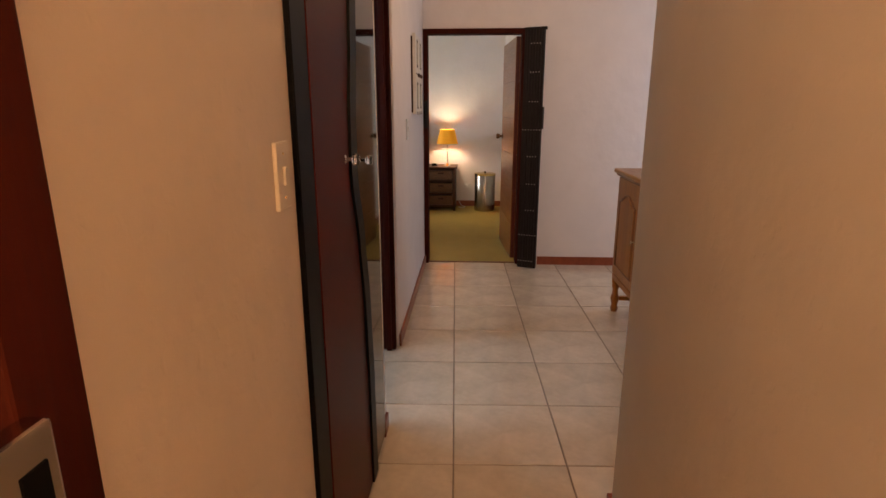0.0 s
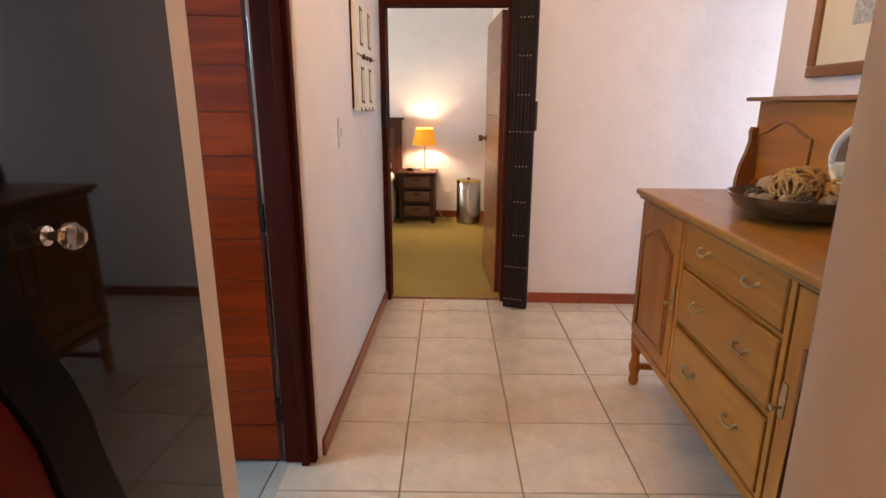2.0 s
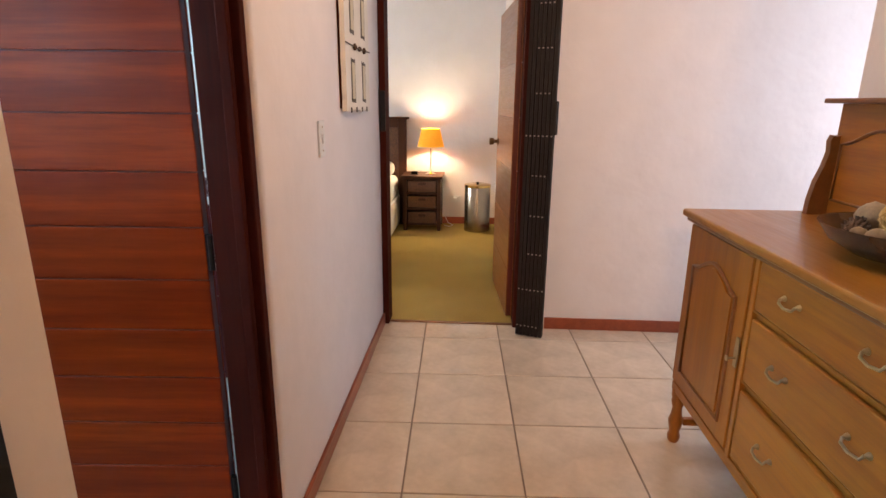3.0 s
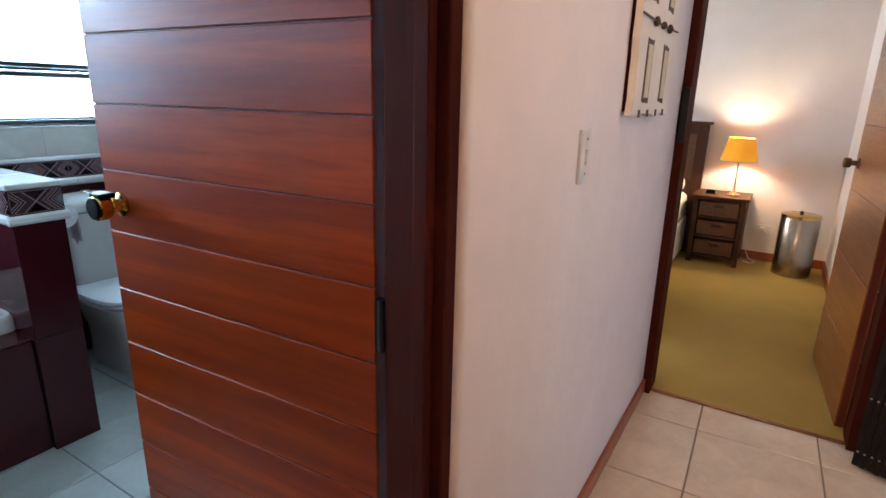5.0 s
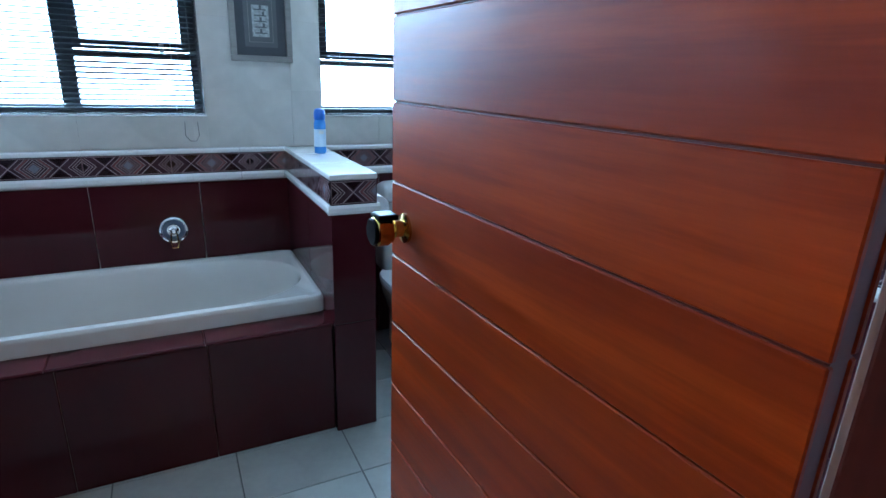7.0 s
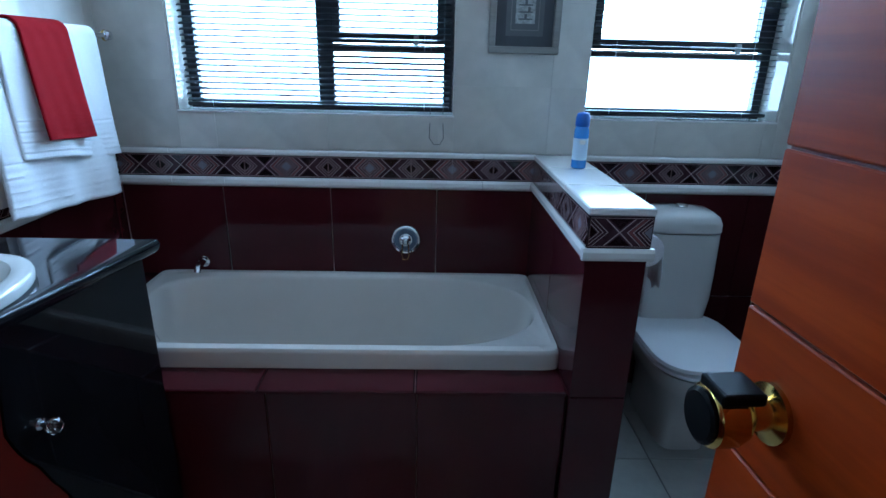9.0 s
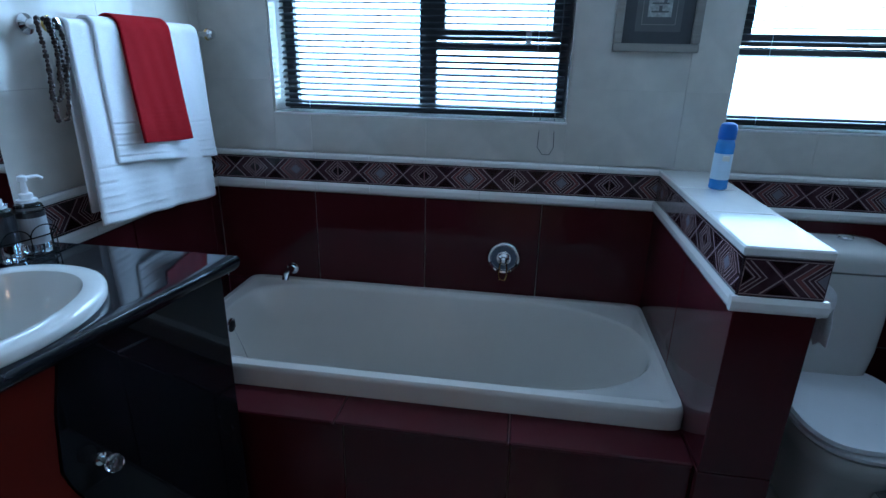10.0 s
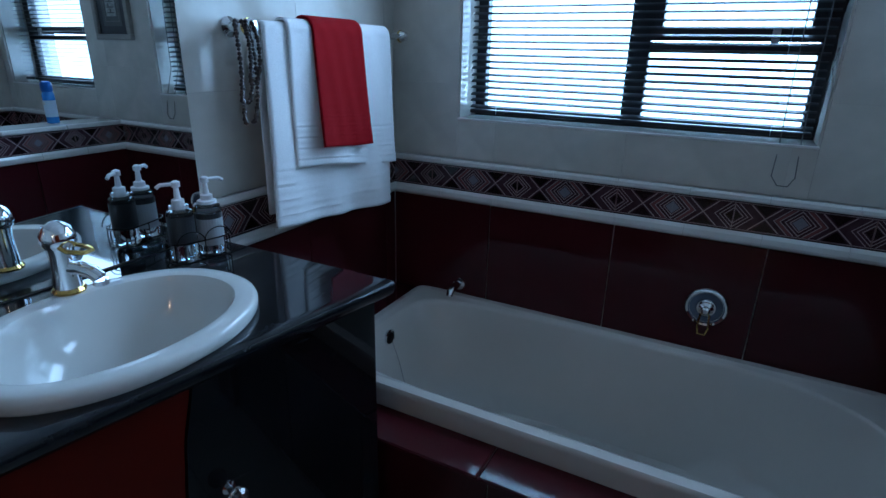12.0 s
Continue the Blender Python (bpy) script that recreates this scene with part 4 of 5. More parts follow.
part("post", box(0.71, 0.80, 0.94, 1.0, 0, 1.19, 0.004), M["walnut"], bed)
part("post", box(-0.80, -0.71, 0.94, 1.0, 0, 1.19, 0.004), M["walnut"], bed)
part("cap_rail", box(-0.83, 0.83, 0.925, 1.01, 1.19, 1.215, 0.005), M["walnut"], bed)
part("headboard_panel", box(-0.71, 0.71, 0.955, 0.985, 0.4, 1.10, 0.004), M["wicker"], bed, "woven headboard panel")
part("top_rail", box(-0.71, 0.71, 0.945, 0.995, 1.10, 1.19, 0.004), M["walnut"], bed)
part("base", box(-0.70, 0.70, -0.95, 0.93, 0.08, 0.33, 0.01), M["linen"], bed)
part("mattress", box(-0.71, 0.71, -0.97, 0.94, 0.33, 0.58, 0.06, 4), M["linen"], bed, "white covered mattress", True)
part("valance", box(-0.725, 0.725, -0.98, 0.93, 0.02, 0.36, 0.02), M["linen"], bed, "white valance")
for x in (-0.36, 0.36):
    pw = part("pillow", box(x - 0.32, x + 0.32, 0.50, 0.92, 0.575, 0.74, 0.075, 5), M["linen"], bed, "white pillow", True)
lead = tagged(part("lamp_cord", tube([(0.15, 8.2, 0.30), (0.22, 8.22, 0.14), (0.28, 8.17, 0.03), (0.34, 8.1, 0.02), (0.30, 8.05, 0.014), (0.24, 8.1, 0.014)], 0.004, 6), M["white_plastic"], None, "", True), "white lamp cord on the carpet", "cord")
sock = thing("wall_socket", pose(0.36, 8.25, 0.30), "white wall socket behind the nightstand", "socket")
part("plate", box(-0.06, 0.06, -0.009, 0, -0.035, 0.035, 0.003), M["white_plastic"], sock)
part("plug", box(-0.03, 0.01, -0.04, -0.009, -0.02, 0.02, 0.006), M["white_plastic"], sock)

# ---- bathroom: half wall ----
Z_TRIM, Z_FR, Z_CAP, Z_TOP = 0.916, 0.950, 1.040, 1.062
HX, HY0, HY1 = -1.852, 3.432, 3.600
half = wall("wall_half", [(XW, HX - 0.008, HY0 + 0.008, HY1 - 0.008, 0, Z_CAP)], M["grout_red"], "half wall clad in maroon tiles with a white tiled ledge")

# ---- bathtub ----
tub = thing("bathtub", pose(-2.333, 2.660, 0), "built-in cream bathtub with a rounded end", "bathtub")
ta, tb = 0.336, 0.777
def tub_ring(a, b, z, round_end, n_foot, shift=0.0):
    """An outline with straight sides, round at the head end and squarer at the foot end."""
    foot = superellipse(0, shift, a, b, z, n_foot, 72)
    out = []
    for i, f in enumerate(foot):
        t = 2 * math.pi * i / 72
        if t > math.pi:
            out.append(f)
            continue
        s = 1 if t <= math.pi / 2 else -1
        q = min(t, math.pi - t) / (math.pi / 2)
        if q < 0.4:
            out.append((s * a, shift + (b - round_end) * q / 0.4, z))
        else:
            w = (q - 0.4) / 0.6 * math.pi / 2
            out.append((s * a * math.cos(w) ** 0.9, shift + b - round_end + round_end * math.sin(w), z))
    return out


rings = [superellipse(0, 0, ta, tb, 0.480, 30, 72), superellipse(0, 0, ta, tb, 0.530, 30, 72), superellipse(0, 0, ta - 0.002, tb - 0.002, 0.539, 28, 72), superellipse(0, 0, ta - 0.007, tb - 0.006, 0.546, 26, 72), superellipse(0, 0, ta - 0.034, tb - 0.022, 0.547, 24, 72),
         superellipse(0, 0, ta - 0.039, tb - 0.027, 0.542, 22, 72), tub_ring(ta - 0.046, 0.734, 0.540, 0.36, 6, 0.012), tub_ring(ta - 0.050, 0.730, 0.536, 0.36, 5.5, 0.012), tub_ring(ta - 0.054, 0.725, 0.526, 0.36, 5, 0.012), tub_ring(ta - 0.066, 0.698, 0.41, 0.35, 4.5, 0.008), tub_ring(ta - 0.09, 0.615, 0.25, 0.33, 4, -0.01),
         tub_ring(ta - 0.12, 0.54, 0.17, 0.30, 3.6, -0.02), tub_ring(ta - 0.16, 0.48, 0.150, 0.28, 3.2, -0.03)]
part("shell", loft(rings, False, True), M["acrylic"], tub, "cream acrylic tub", True)
ov = part("overflow", lathe([(0.031, 0.0), (0.031, 0.006), (0.026, 0.009), (0.024, 0.006), (0.008, 0.006)], 24, (0.0, -0.708, 0.478), "y"), M["chrome"], tub, "chrome overflow plate", True)
# Solid dark disc: the shade in the overflow plate's holes as colour.
part("grille", lathe([(0.0225, 0.006), (0.0215, 0.009), (0.010, 0.011), (0.004, 0.0115)], 20, (0.0, -0.708, 0.478), "y"), M["dark_metal"], ov, "dark disc standing for the plate's holes", True)
part("chain", tube([(0.0, -0.692, 0.465), (-0.01, -0.672, 0.39), (0.005, -0.635, 0.30), (0.03, -0.53, 0.20)], 0.002, 6), M["chrome"], ov)
val = thing("bath_mixer", pose(XW, 2.912, 0.695), "round chrome bath mixer on the maroon tiles", "tap")
part("rose", lathe([(0.064, 0.0), (0.062, 0.010), (0.058, 0.014), (0.052, 0.012), (0.049, 0.006), (0.030, 0.004), (0.027, 0.012)], 36, (0, 0, 0), "x"), M["chrome"], val, "chrome cover plate", True)
# Ring laid in to tone down the chrome dish's white reflection.
part("inlay", lathe([(0.048, 0.006), (0.047, 0.008), (0.031, 0.008), (0.030, 0.006)], 36, (0, 0, 0), "x"), M["steel_blue"], val, "blue-grey ring", True)
part("body", lathe([(0.020, 0.004), (0.020, 0.014), (0.022, 0.017), (0.022, 0.024), (0.014, 0.030), (0.014, 0.036), (0.011, 0.040), (0.007, 0.045)], 28, (0, 0, 0), "x"), M["chrome"], val, "", True)
part("lever", tube([(0.036, -0.012, -0.010), (0.044, -0.015, -0.050), (0.046, -0.010, -0.074), (0.046, 0.010, -0.074), (0.044, 0.015, -0.050), (0.036, 0.012, -0.010)], 0.0033, 8), M["brass"], val, "brass loop lever", True)
spt = thing("bath_spout", pose(XW, 2.06, 0.585), "short chrome bath spout above the tub", "tap")
part("flange", lathe([(0.024, 0), (0.024, 0.006), (0.016, 0.010)], 20, (0, 0, 0), "x"), M["chrome"], spt, "", True)
part("spout", tube([(0.0, 0, 0), (0.05, 0, 0.002), (0.075, 0, -0.006), (0.082, 0, -0.022)], 0.014, 14), M["chrome"], spt, "", True)

# ---- windows and blinds ----
for n, (a, b, c, d) in enumerate(WIN):
    xg = XW - 0.155
    win = thing("window_%d" % (n + 1), pose(xg, (a + b) / 2, c), "dark aluminium window with a top-hung pane", "window", kind="structure")
    w, h = (b - a) / 2, d - c
    for r in ((-0.02, 0.02, -w, -w + 0.042, 0, h), (-0.02, 0.02, w - 0.042, w, 0, h), (-0.02, 0.02, -w + 0.042, w - 0.042, 0, 0.04), (-0.02, 0.02, -w + 0.042, w - 0.042, h - 0.04, h)):
        part("frame_bar", box(*r, bevel=0.003, seg=1), M["window_frame"], win)
    ym = 0.02 if n == 0 else w - 0.04
    if n == 0:
        part("mullion", box(-0.022, 0.024, ym - 0.032, ym + 0.032, 0.04, h - 0.04, 0.003, 1), M["window_frame"], win)
    y0, y1 = (ym + 0.032, w - 0.042) if n == 0 else (-w + 0.042, w - 0.042)
    part("transom", box(-0.022, 0.022, y0, y1, 0.235, 0.265, 0.003, 1), M["window_frame"], win)
    sash = part("sash", boxes([(-0.015, 0.028, y0, y1, 0.268, 0.305), (-0.015, 0.028, y0, y1, h - 0.075, h - 0.042), (-0.015, 0.028, y0, y0 + 0.03, 0.305, h - 0.075), (-0.015, 0.028, y1 - 0.03, y1, 0.305, h - 0.075)]), M["window_frame"], win, "dark top-hung sash")
    part("stay", boxes([(0.028, 0.04, y1 - 0.12, y1 - 0.10, 0.262, 0.30), (0.028, 0.034, y1 - 0.30, y1 - 0.10, 0.278, 0.286)]), M["white_plastic"], sash, "pale window stay")
    for r in ((-w + 0.042, ym - 0.032, 0.04, h - 0.04), (ym + 0.032, w - 0.042, 0.04, 0.235)) if n == 0 else ((-w + 0.042, w - 0.042, 0.04, 0.235),):
        pane = part("pane", box(-0.003, 0.003, r[0], r[1], r[2], r[3]), M["glass"], win)
        pane.visible_shadow = False
    pane = part("pane", box(-0.003, 0.003, y0 + 0.03, y1 - 0.03, 0.305, h - 0.075), M["glass"], win)
    pane.visible_shadow = False
    for yy in ((-w, -w + 0.006), (w - 0.006, w)):
        part("reveal", box(0.02, 0.147, yy[0], yy[1], 0.0, h), M["tile_pale"], win)
    part("sill", box(0.02, 0.157, -w, w, 0.0, 0.008, 0.002, 1), M["trim_white"], win)

    bl = thing("venetian_blind", pose(XW - 0.075, (a + b) / 2, c + 0.02), "open black venetian blind in the window opening", "blind", "venetian blinds")
    bw = w - 0.018
    pitch, tilt = 0.0215, (22 if n == 0 else -5)
    slat = prism([(-0.0125, -0.0012), (-0.006, 0.0008), (0.006, 0.0008), (0.0125, -0.0012), (0.006, -0.0008), (-0.006, -0.0008)], "y", -bw, bw)
    bmesh.ops.transform(slat, matrix=Matrix.Rotation(radians(tilt), 4, "Y"), verts=slat.verts)
    slat_me = finish("slat", slat, M["slat"])
    for i in range(int((h - 0.07) / pitch)):
        o = new("slat", slat_me)
        o.location = (0.0, 0, 0.025 + i * pitch + 0.0006 * math.sin(i * 2.3))
        o.parent = bl
    part("bottom_rail", box(-0.013, 0.013, -bw, bw, 0.0, 0.014, 0.003, 1), M["slat"], bl)
    part("head_rail", box(-0.016, 0.016, -bw, bw, h - 0.055, h - 0.022, 0.003, 1), M["slat"], bl)
    for y in (-bw + 0.1, bw - 0.1):
        part("ladder_cord", tube([(0.0135, y, 0.0), (0.0135, y, h - 0.05)], 0.0008, 5), M["label_white"], bl)
    if n == 0:
        part("pull_cord", tube([(0.02, bw - 0.075, h - 0.05), (0.03, bw - 0.075, 0.1), (0.072, bw - 0.075, -0.03), (0.082, bw - 0.078, -0.10), (0.082, bw - 0.06, -0.125), (0.082, bw - 0.035, -0.125), (0.082, bw - 0.022, -0.10), (0.072, bw - 0.025, -0.03), (0.03, bw - 0.025, 0.1), (0.02, bw - 0.025, h - 0.05)], 0.0016, 6), M["grey_mat2"], bl, "grey looped pull cord", True)

# ---- framed print between the windows ----
fp = thing("framed_print", pose(XW, 3.352, 1.441), "grey framed print in a charcoal mount between the windows", "picture")
for r in ((0, 0.022, -0.133, 0.133, 0, 0.026), (0, 0.022, -0.133, 0.133, 0.314, 0.34), (0, 0.022, -0.133, -0.107, 0.026, 0.314), (0, 0.022, 0.107, 0.133, 0.026, 0.314)):
    part("frame", box(*r, bevel=0.004), M["silver_frame"], fp)
part("mount", box(0.004, 0.010, -0.107, 0.107, 0.026, 0.314), M["grey_mat"], fp, "charcoal mount")
part("inner_mount", box(0.010, 0.0115, -0.07, 0.07, 0.062, 0.278), M["grey_mat2"], fp)
motif = part("print", box(0.0115, 0.0125, -0.036, 0.036, 0.105, 0.235), M["print"], fp, "pale patterned print")
for x0, x1, z0, z1 in ((-0.052, 0.052, 0.082, 0.0835), (-0.052, 0.052, 0.2565, 0.258), (-0.052, -0.0505, 0.0835, 0.2565), (0.0505, 0.052, 0.0835, 0.2565)):
    part("border_line", box(0.0115, 0.0121, x0, x1, z0, z1), M["silver_frame"], fp)
for k in range(5):
    part("mark", boxes([(0.0125, 0.0129, -0.026, 0.026, 0.118 + 0.024 * k, 0.123 + 0.024 * k), (0.0125, 0.0129, -0.004 + 0.012 * (k % 2), 0.006 + 0.012 * (k % 2), 0.123 + 0.024 * k, 0.138 + 0.024 * k)]), M["grey_mat2"], motif)

# ---- vanity ----
CX0, CX1, CY1 = -1.795, -0.30, 2.330
bx, by = -1.385, 2.055
SLANT, KINK = 9.68, -0.842


def front_of(x, y_corner, x_corner):
    """The front line, slanting back from the corner over the bath, then straight."""
    return y_corner - math.tan(radians(SLANT)) * (min(x, KINK) - x_corner)


van = thing("vanity_unit", pose(-1.04, 2.04, 0), "bathroom vanity with black gloss and oxblood doors meeting in a wave", "vanity")


def plan(setback, x0, x1):
    return [(x - (-1.04), front_of(x, 2.295 - setback, -1.77) - 2.04) for x in (x0, KINK, x1)]


body = prism(plan(0.022, -1.77, -0.31) + [(0.73, -0.26), (-0.73, -0.26)], "z", 0.08, 0.78)
prism(plan(0.08, -1.75, -0.33) + [(0.71, -0.25), (-0.71, -0.25)], "z", 0.0, 0.08, body)
prism(plan(0.022, -1.77, -1.752)[:1] + [(-0.712, plan(0.022, -1.752, 0)[0][1]), (-0.712, -0.26), (-0.73, -0.26)], "z", 0.78, 0.934, body)
box(0.71, 0.73, -0.26, plan(0.022, -1, -0.31)[2][1], 0.78, 0.934, bm=body)
prism(plan(0.022, -1.752, -0.33) + plan(0.038, -1.752, -0.33)[::-1], "z", 0.78, 0.934, body)
part("carcass", body, M["black_satin"], van)
VW = [(0.0, 0.20), (0.25, 0.25), (0.5, 0.336), (0.6, 0.375), (0.68, 0.415), (0.73, 0.432), (0.82, 0.422), (0.95, 0.395)]


def vshape(a, b, z0=0.09, z1=0.931, n=30):
    zs = [z0 + (z1 - z0) * i / n for i in range(n + 1)]
    return [(a(z), z) for z in zs] + [(b(z), z) for z in zs[::-1]]


vb = part("door", prism(vshape(lambda z: 0.002, lambda z: curve_at(VW, z)), "y", -0.019, 0.0), M["black_gloss"], van, "black gloss door with a wavy edge")
vr = part("door", prism(vshape(lambda z: curve_at(VW, z) + 0.004, lambda z: 0.938), "y", -0.019, -0.002), M["red_lacquer"], van, "oxblood lacquered door with a wavy edge")
for leaf in (vb, vr):
    leaf.matrix_basis = pose(-0.73, 0.255, 0, 0, 0, -SLANT)
end = plan(0, -1, -0.315)[2][1]
part("door", box(KINK + 1.046, 0.725, end - 0.019, end - 0.002, 0.09, 0.931, 0.002), M["red_lacquer"], van, "oxblood lacquered door")
crystal_knob(vb, (0.365, 0.0, 0.712), "y")
ctop = thing("counter_top", pose(-1.04, 2.04, 0.935), "polished black granite vanity top with a rounded edge", "counter")
hole = [(bx + 1.04 + 0.218 * math.cos(t), by - 2.04 + 0.163 * math.sin(t)) for t in [2 * math.pi * i / 64 for i in range(64)]]
TOP_X = [CX0, KINK, CX1]
EDGE = [(x + 1.04, front_of(x, CY1, CX0) - 2.04) for x in TOP_X]
OUTLINE = [(x, y - 0.026) for x, y in EDGE] + [(CX1 + 1.04, YT + 0.001 - 2.04), (CX0 + 1.04, YT + 0.001 - 2.04)]


def rim_point(p, inset):
    """Where the ray from the basin's middle through p meets the slab's outline."""
    c = Vector((bx + 1.04, by - 2.04))
    d = (Vector(p) - c).normalized()
    reach = []
    for q0, q1 in zip(OUTLINE, OUTLINE[1:] + OUTLINE[:1]):
        e, w = Vector(q1) - Vector(q0), Vector(q0) - c
        det = d.x * e.y - d.y * e.x
        if abs(det) > 1e-9:
            k, u = (w.x * e.y - w.y * e.x) / det, (w.x * d.y - w.y * d.x) / det
            if k > 0 and -1e-6 <= u <= 1 + 1e-6:
                reach.append(k)
    return c + d * (min(reach) - inset)


def corner_fan(inset, z):
    """The slab's outline as 64 points, with its corners kept sharp."""
    pts = [tuple(rim_point(p, inset)) for p in hole]
    mid = Vector((bx + 1.04, by - 2.04))
    for q in OUTLINE:
        far = Vector(q) - mid
        corner = mid + far * (1 - inset / far.length)
        near = min(range(64), key=lambda i: (Vector(pts[i]) - corner).length)
        pts[near] = tuple(corner)
    return [(x, y, z) for x, y in pts]


def hole_ring(z):
    return [(x, y, z) for x, y in hole]


part("slab", loft([hole_ring(0.0), corner_fan(0.010, 0.0), corner_fan(0.003, 0.004), corner_fan(0.0, 0.012), corner_fan(0.0, 0.028), corner_fan(0.001, 0.038), corner_fan(0.003, 0.040), hole_ring(0.040), hole_ring(0.0)], False, False), M["granite"], ctop)
NOSE = [(-0.029, 0.0403), (-0.012, 0.0403), (-0.004, 0.038), (0.0, 0.031), (-0.001, 0.022), (-0.006, 0.012), (-0.016, 0.004), (-0.026, -0.001), (-0.060, -0.001), (-0.060, 0.006), (-0.029, 0.006)]
part("nosing", loft([[(x, y + dy, z) for dy, z in NOSE] for x, y in EDGE]), M["granite_edge"], ctop, "rounded granite front edge", True)
mir = tagged(part("mirror", box(-1.788, -0.32, YT + 0.0005, YT + 0.0065, 0.978, 2.05, 0.002, 1), M["mirror"]), "large frameless mirror standing on the vanity top", "mirror")
bas = thing("wash_basin", pose(bx, by, 0.975), "oval white porcelain basin set in the vanity top", "basin")
pr = [(0.270, 0.212, 0.0), (0.2735, 0.2155, 0.006), (0.2735, 0.2155, 0.020), (0.270, 0.212, 0.027), (0.262, 0.204, 0.031), (0.236, 0.178, 0.0305), (0.229, 0.171, 0.028), (0.225, 0.167, 0.020), (0.221, 0.163, 0.008), (0.20, 0.146, -0.04), (0.15, 0.11, -0.10), (0.07, 0.05, -0.125), (0.02, 0.018, -0.128)]
part("bowl", loft([superellipse(0, 0, a * 0.86, b * 0.86, z * 0.85 if z > 0 else z, 2.15, 64) for a, b, z in pr], False, True), M["porcelain"], bas, "", True)
part("drain", lathe([(0.024, -0.127), (0.022, -0.123), (0.01, -0.124)], 20), M["chrome"], bas, "chrome drain ring", True)
tap = thing("basin_tap", pose(-1.407, 1.880, 1.001), "chrome basin mixer with gilt rings", "tap")
part("base_ring", lathe([(0.027, 0.0), (0.028, 0.004), (0.025, 0.009)], 28), M["brass"], tap, "gilt base ring", True)
part("body", lathe([(0.023, 0.006), (0.0215, 0.03), (0.0205, 0.07), (0.022, 0.085)], 28), M["chrome"], tap, "", True)
part("spout", tube([(0, 0.005, 0.045), (-0.009, 0.032, 0.048), (-0.016, 0.055, 0.042), (-0.020, 0.068, 0.032)], 0.0125, 14), M["chrome"], tap, "", True)
part("aerator", lathe([(0.0128, 0.021), (0.0128, 0.030)], 16, (-0.020, 0.068, 0)), M["chrome"], tap, "chrome spout ring")
part("cap", lathe([(0.024, 0.085), (0.0285, 0.093), (0.028, 0.108), (0.021, 0.123), (0.008, 0.131), (0.0, 0.132)], 28), M["chrome"], tap, "domed chrome cap", True)
part("lever", tube([(0.012, 0.022, 0.090), (0.012, 0.042, 0.086), (-0.006, 0.062, 0.083), (-0.022, 0.058, 0.083), (-0.022, 0.036, 0.086), (-0.012, 0.020, 0.090)], 0.004, 8), M["brass"], tap, "gilt loop lever", True)

cad = thing("bottle_caddy", pose(-1.682, 1.884, 0.976, 0, 0, -14), "black wire caddy for two soap bottles", "caddy")
for z in (0.006, 0.05):
    part("wire", tube(superellipse(0, 0, 0.066, 0.036, z, 3.5, 32), 0.0016, 6, closed=True), M["black_satin"], cad)
for i in range(12):
    x, y, z = superellipse(0, 0, 0.066, 0.036, 0, 3.5, 12)[i]
    part("upright", tube([(x, y, 0.005), (x, y, 0.05)], 0.0012, 5), M["black_satin"], cad)
part("divider", tube([(0, -0.034, 0.006), (0, 0.034, 0.006)], 0.0014, 5), M["black_satin"], cad)
part("hoop", tube([(-0.03 + 0.03 * math.cos(t), 0.037, 0.05 + 0.025 * math.sin(t)) for t in [math.pi * i / 12 for i in range(13)]], 0.0014, 5), M["black_satin"], cad)
part("hoop", tube([(0.03 + 0.03 * math.cos(t), 0.037, 0.05 + 0.025 * math.sin(t)) for t in [math.pi * i / 12 for i in range(13)]], 0.0014, 5), M["black_satin"], cad)
for i, x in enumerate((-0.031, 0.031)):
    bot = thing("soap_dispenser", pose(-1.682, 1.884, 0.984, 0, 0, -14) @ pose(x, 0, 0, 0, 0, (170, 345)[i]), ("clear pump bottle with a pale grey label in the caddy", "clear pump bottle with a dark label in the caddy")[i], "bottle", "soap dispensers")
    part("bottle", lathe([(0.026, 0.0), (0.0275, 0.004), (0.0275, 0.102), (0.0255, 0.108), (0.013, 0.112)], 28), M["bottle"], bot, "clear plastic bottle", True)
    part("soap", lathe([(0.0245, 0.003), (0.0252, 0.006), (0.0252, 0.088)], 24), M["clear_soap"], bot, "clear grey soap", True)
    if i == 1:
        part("label", lathe([(0.0279, 0.036), (0.0279, 0.098)], 28, close=False), M["label_dark"], bot, "dark label")
    else:
        lb = part("label", lathe([(0.0279, 0.022), (0.0279, 0.092)], 28, close=False), M["label_pale"], bot, "pale grey label")
        part("band", lathe([(0.0281, 0.082), (0.0281, 0.094)], 28, close=False), M["label_dark"], lb)
    part("collar", lathe([(0.014, 0.1125), (0.020, 0.114), (0.020, 0.120), (0.0135, 0.122)], 20), M["bottle" if i else "white_plastic"], bot, "", True)
    pump = part("pump", lathe([(0.013, 0.112), (0.013, 0.132), (0.007, 0.135), (0.005, 0.158), (0.009, 0.160), (0.009, 0.170), (0.004, 0.173)], 16), M["white_plastic"], bot, "white pump", True)
    part("nozzle", tube([(0, 0, 0.166), (0.03, 0, 0.166), (0.038, 0, 0.160)], 0.0042, 8), M["white_plastic"], pump)

# ---- towel rail and towels ----
RY, RZ = 1.842, 1.468
rail = thing("towel_rail", pose(-2.26, RY, RZ), "chrome towel rail on the tiled wall", "towel rail")
part("bar", tube([(-0.345, 0, 0), (0.33, 0, 0)], 0.008, 12), M["chrome"], rail, "", True)
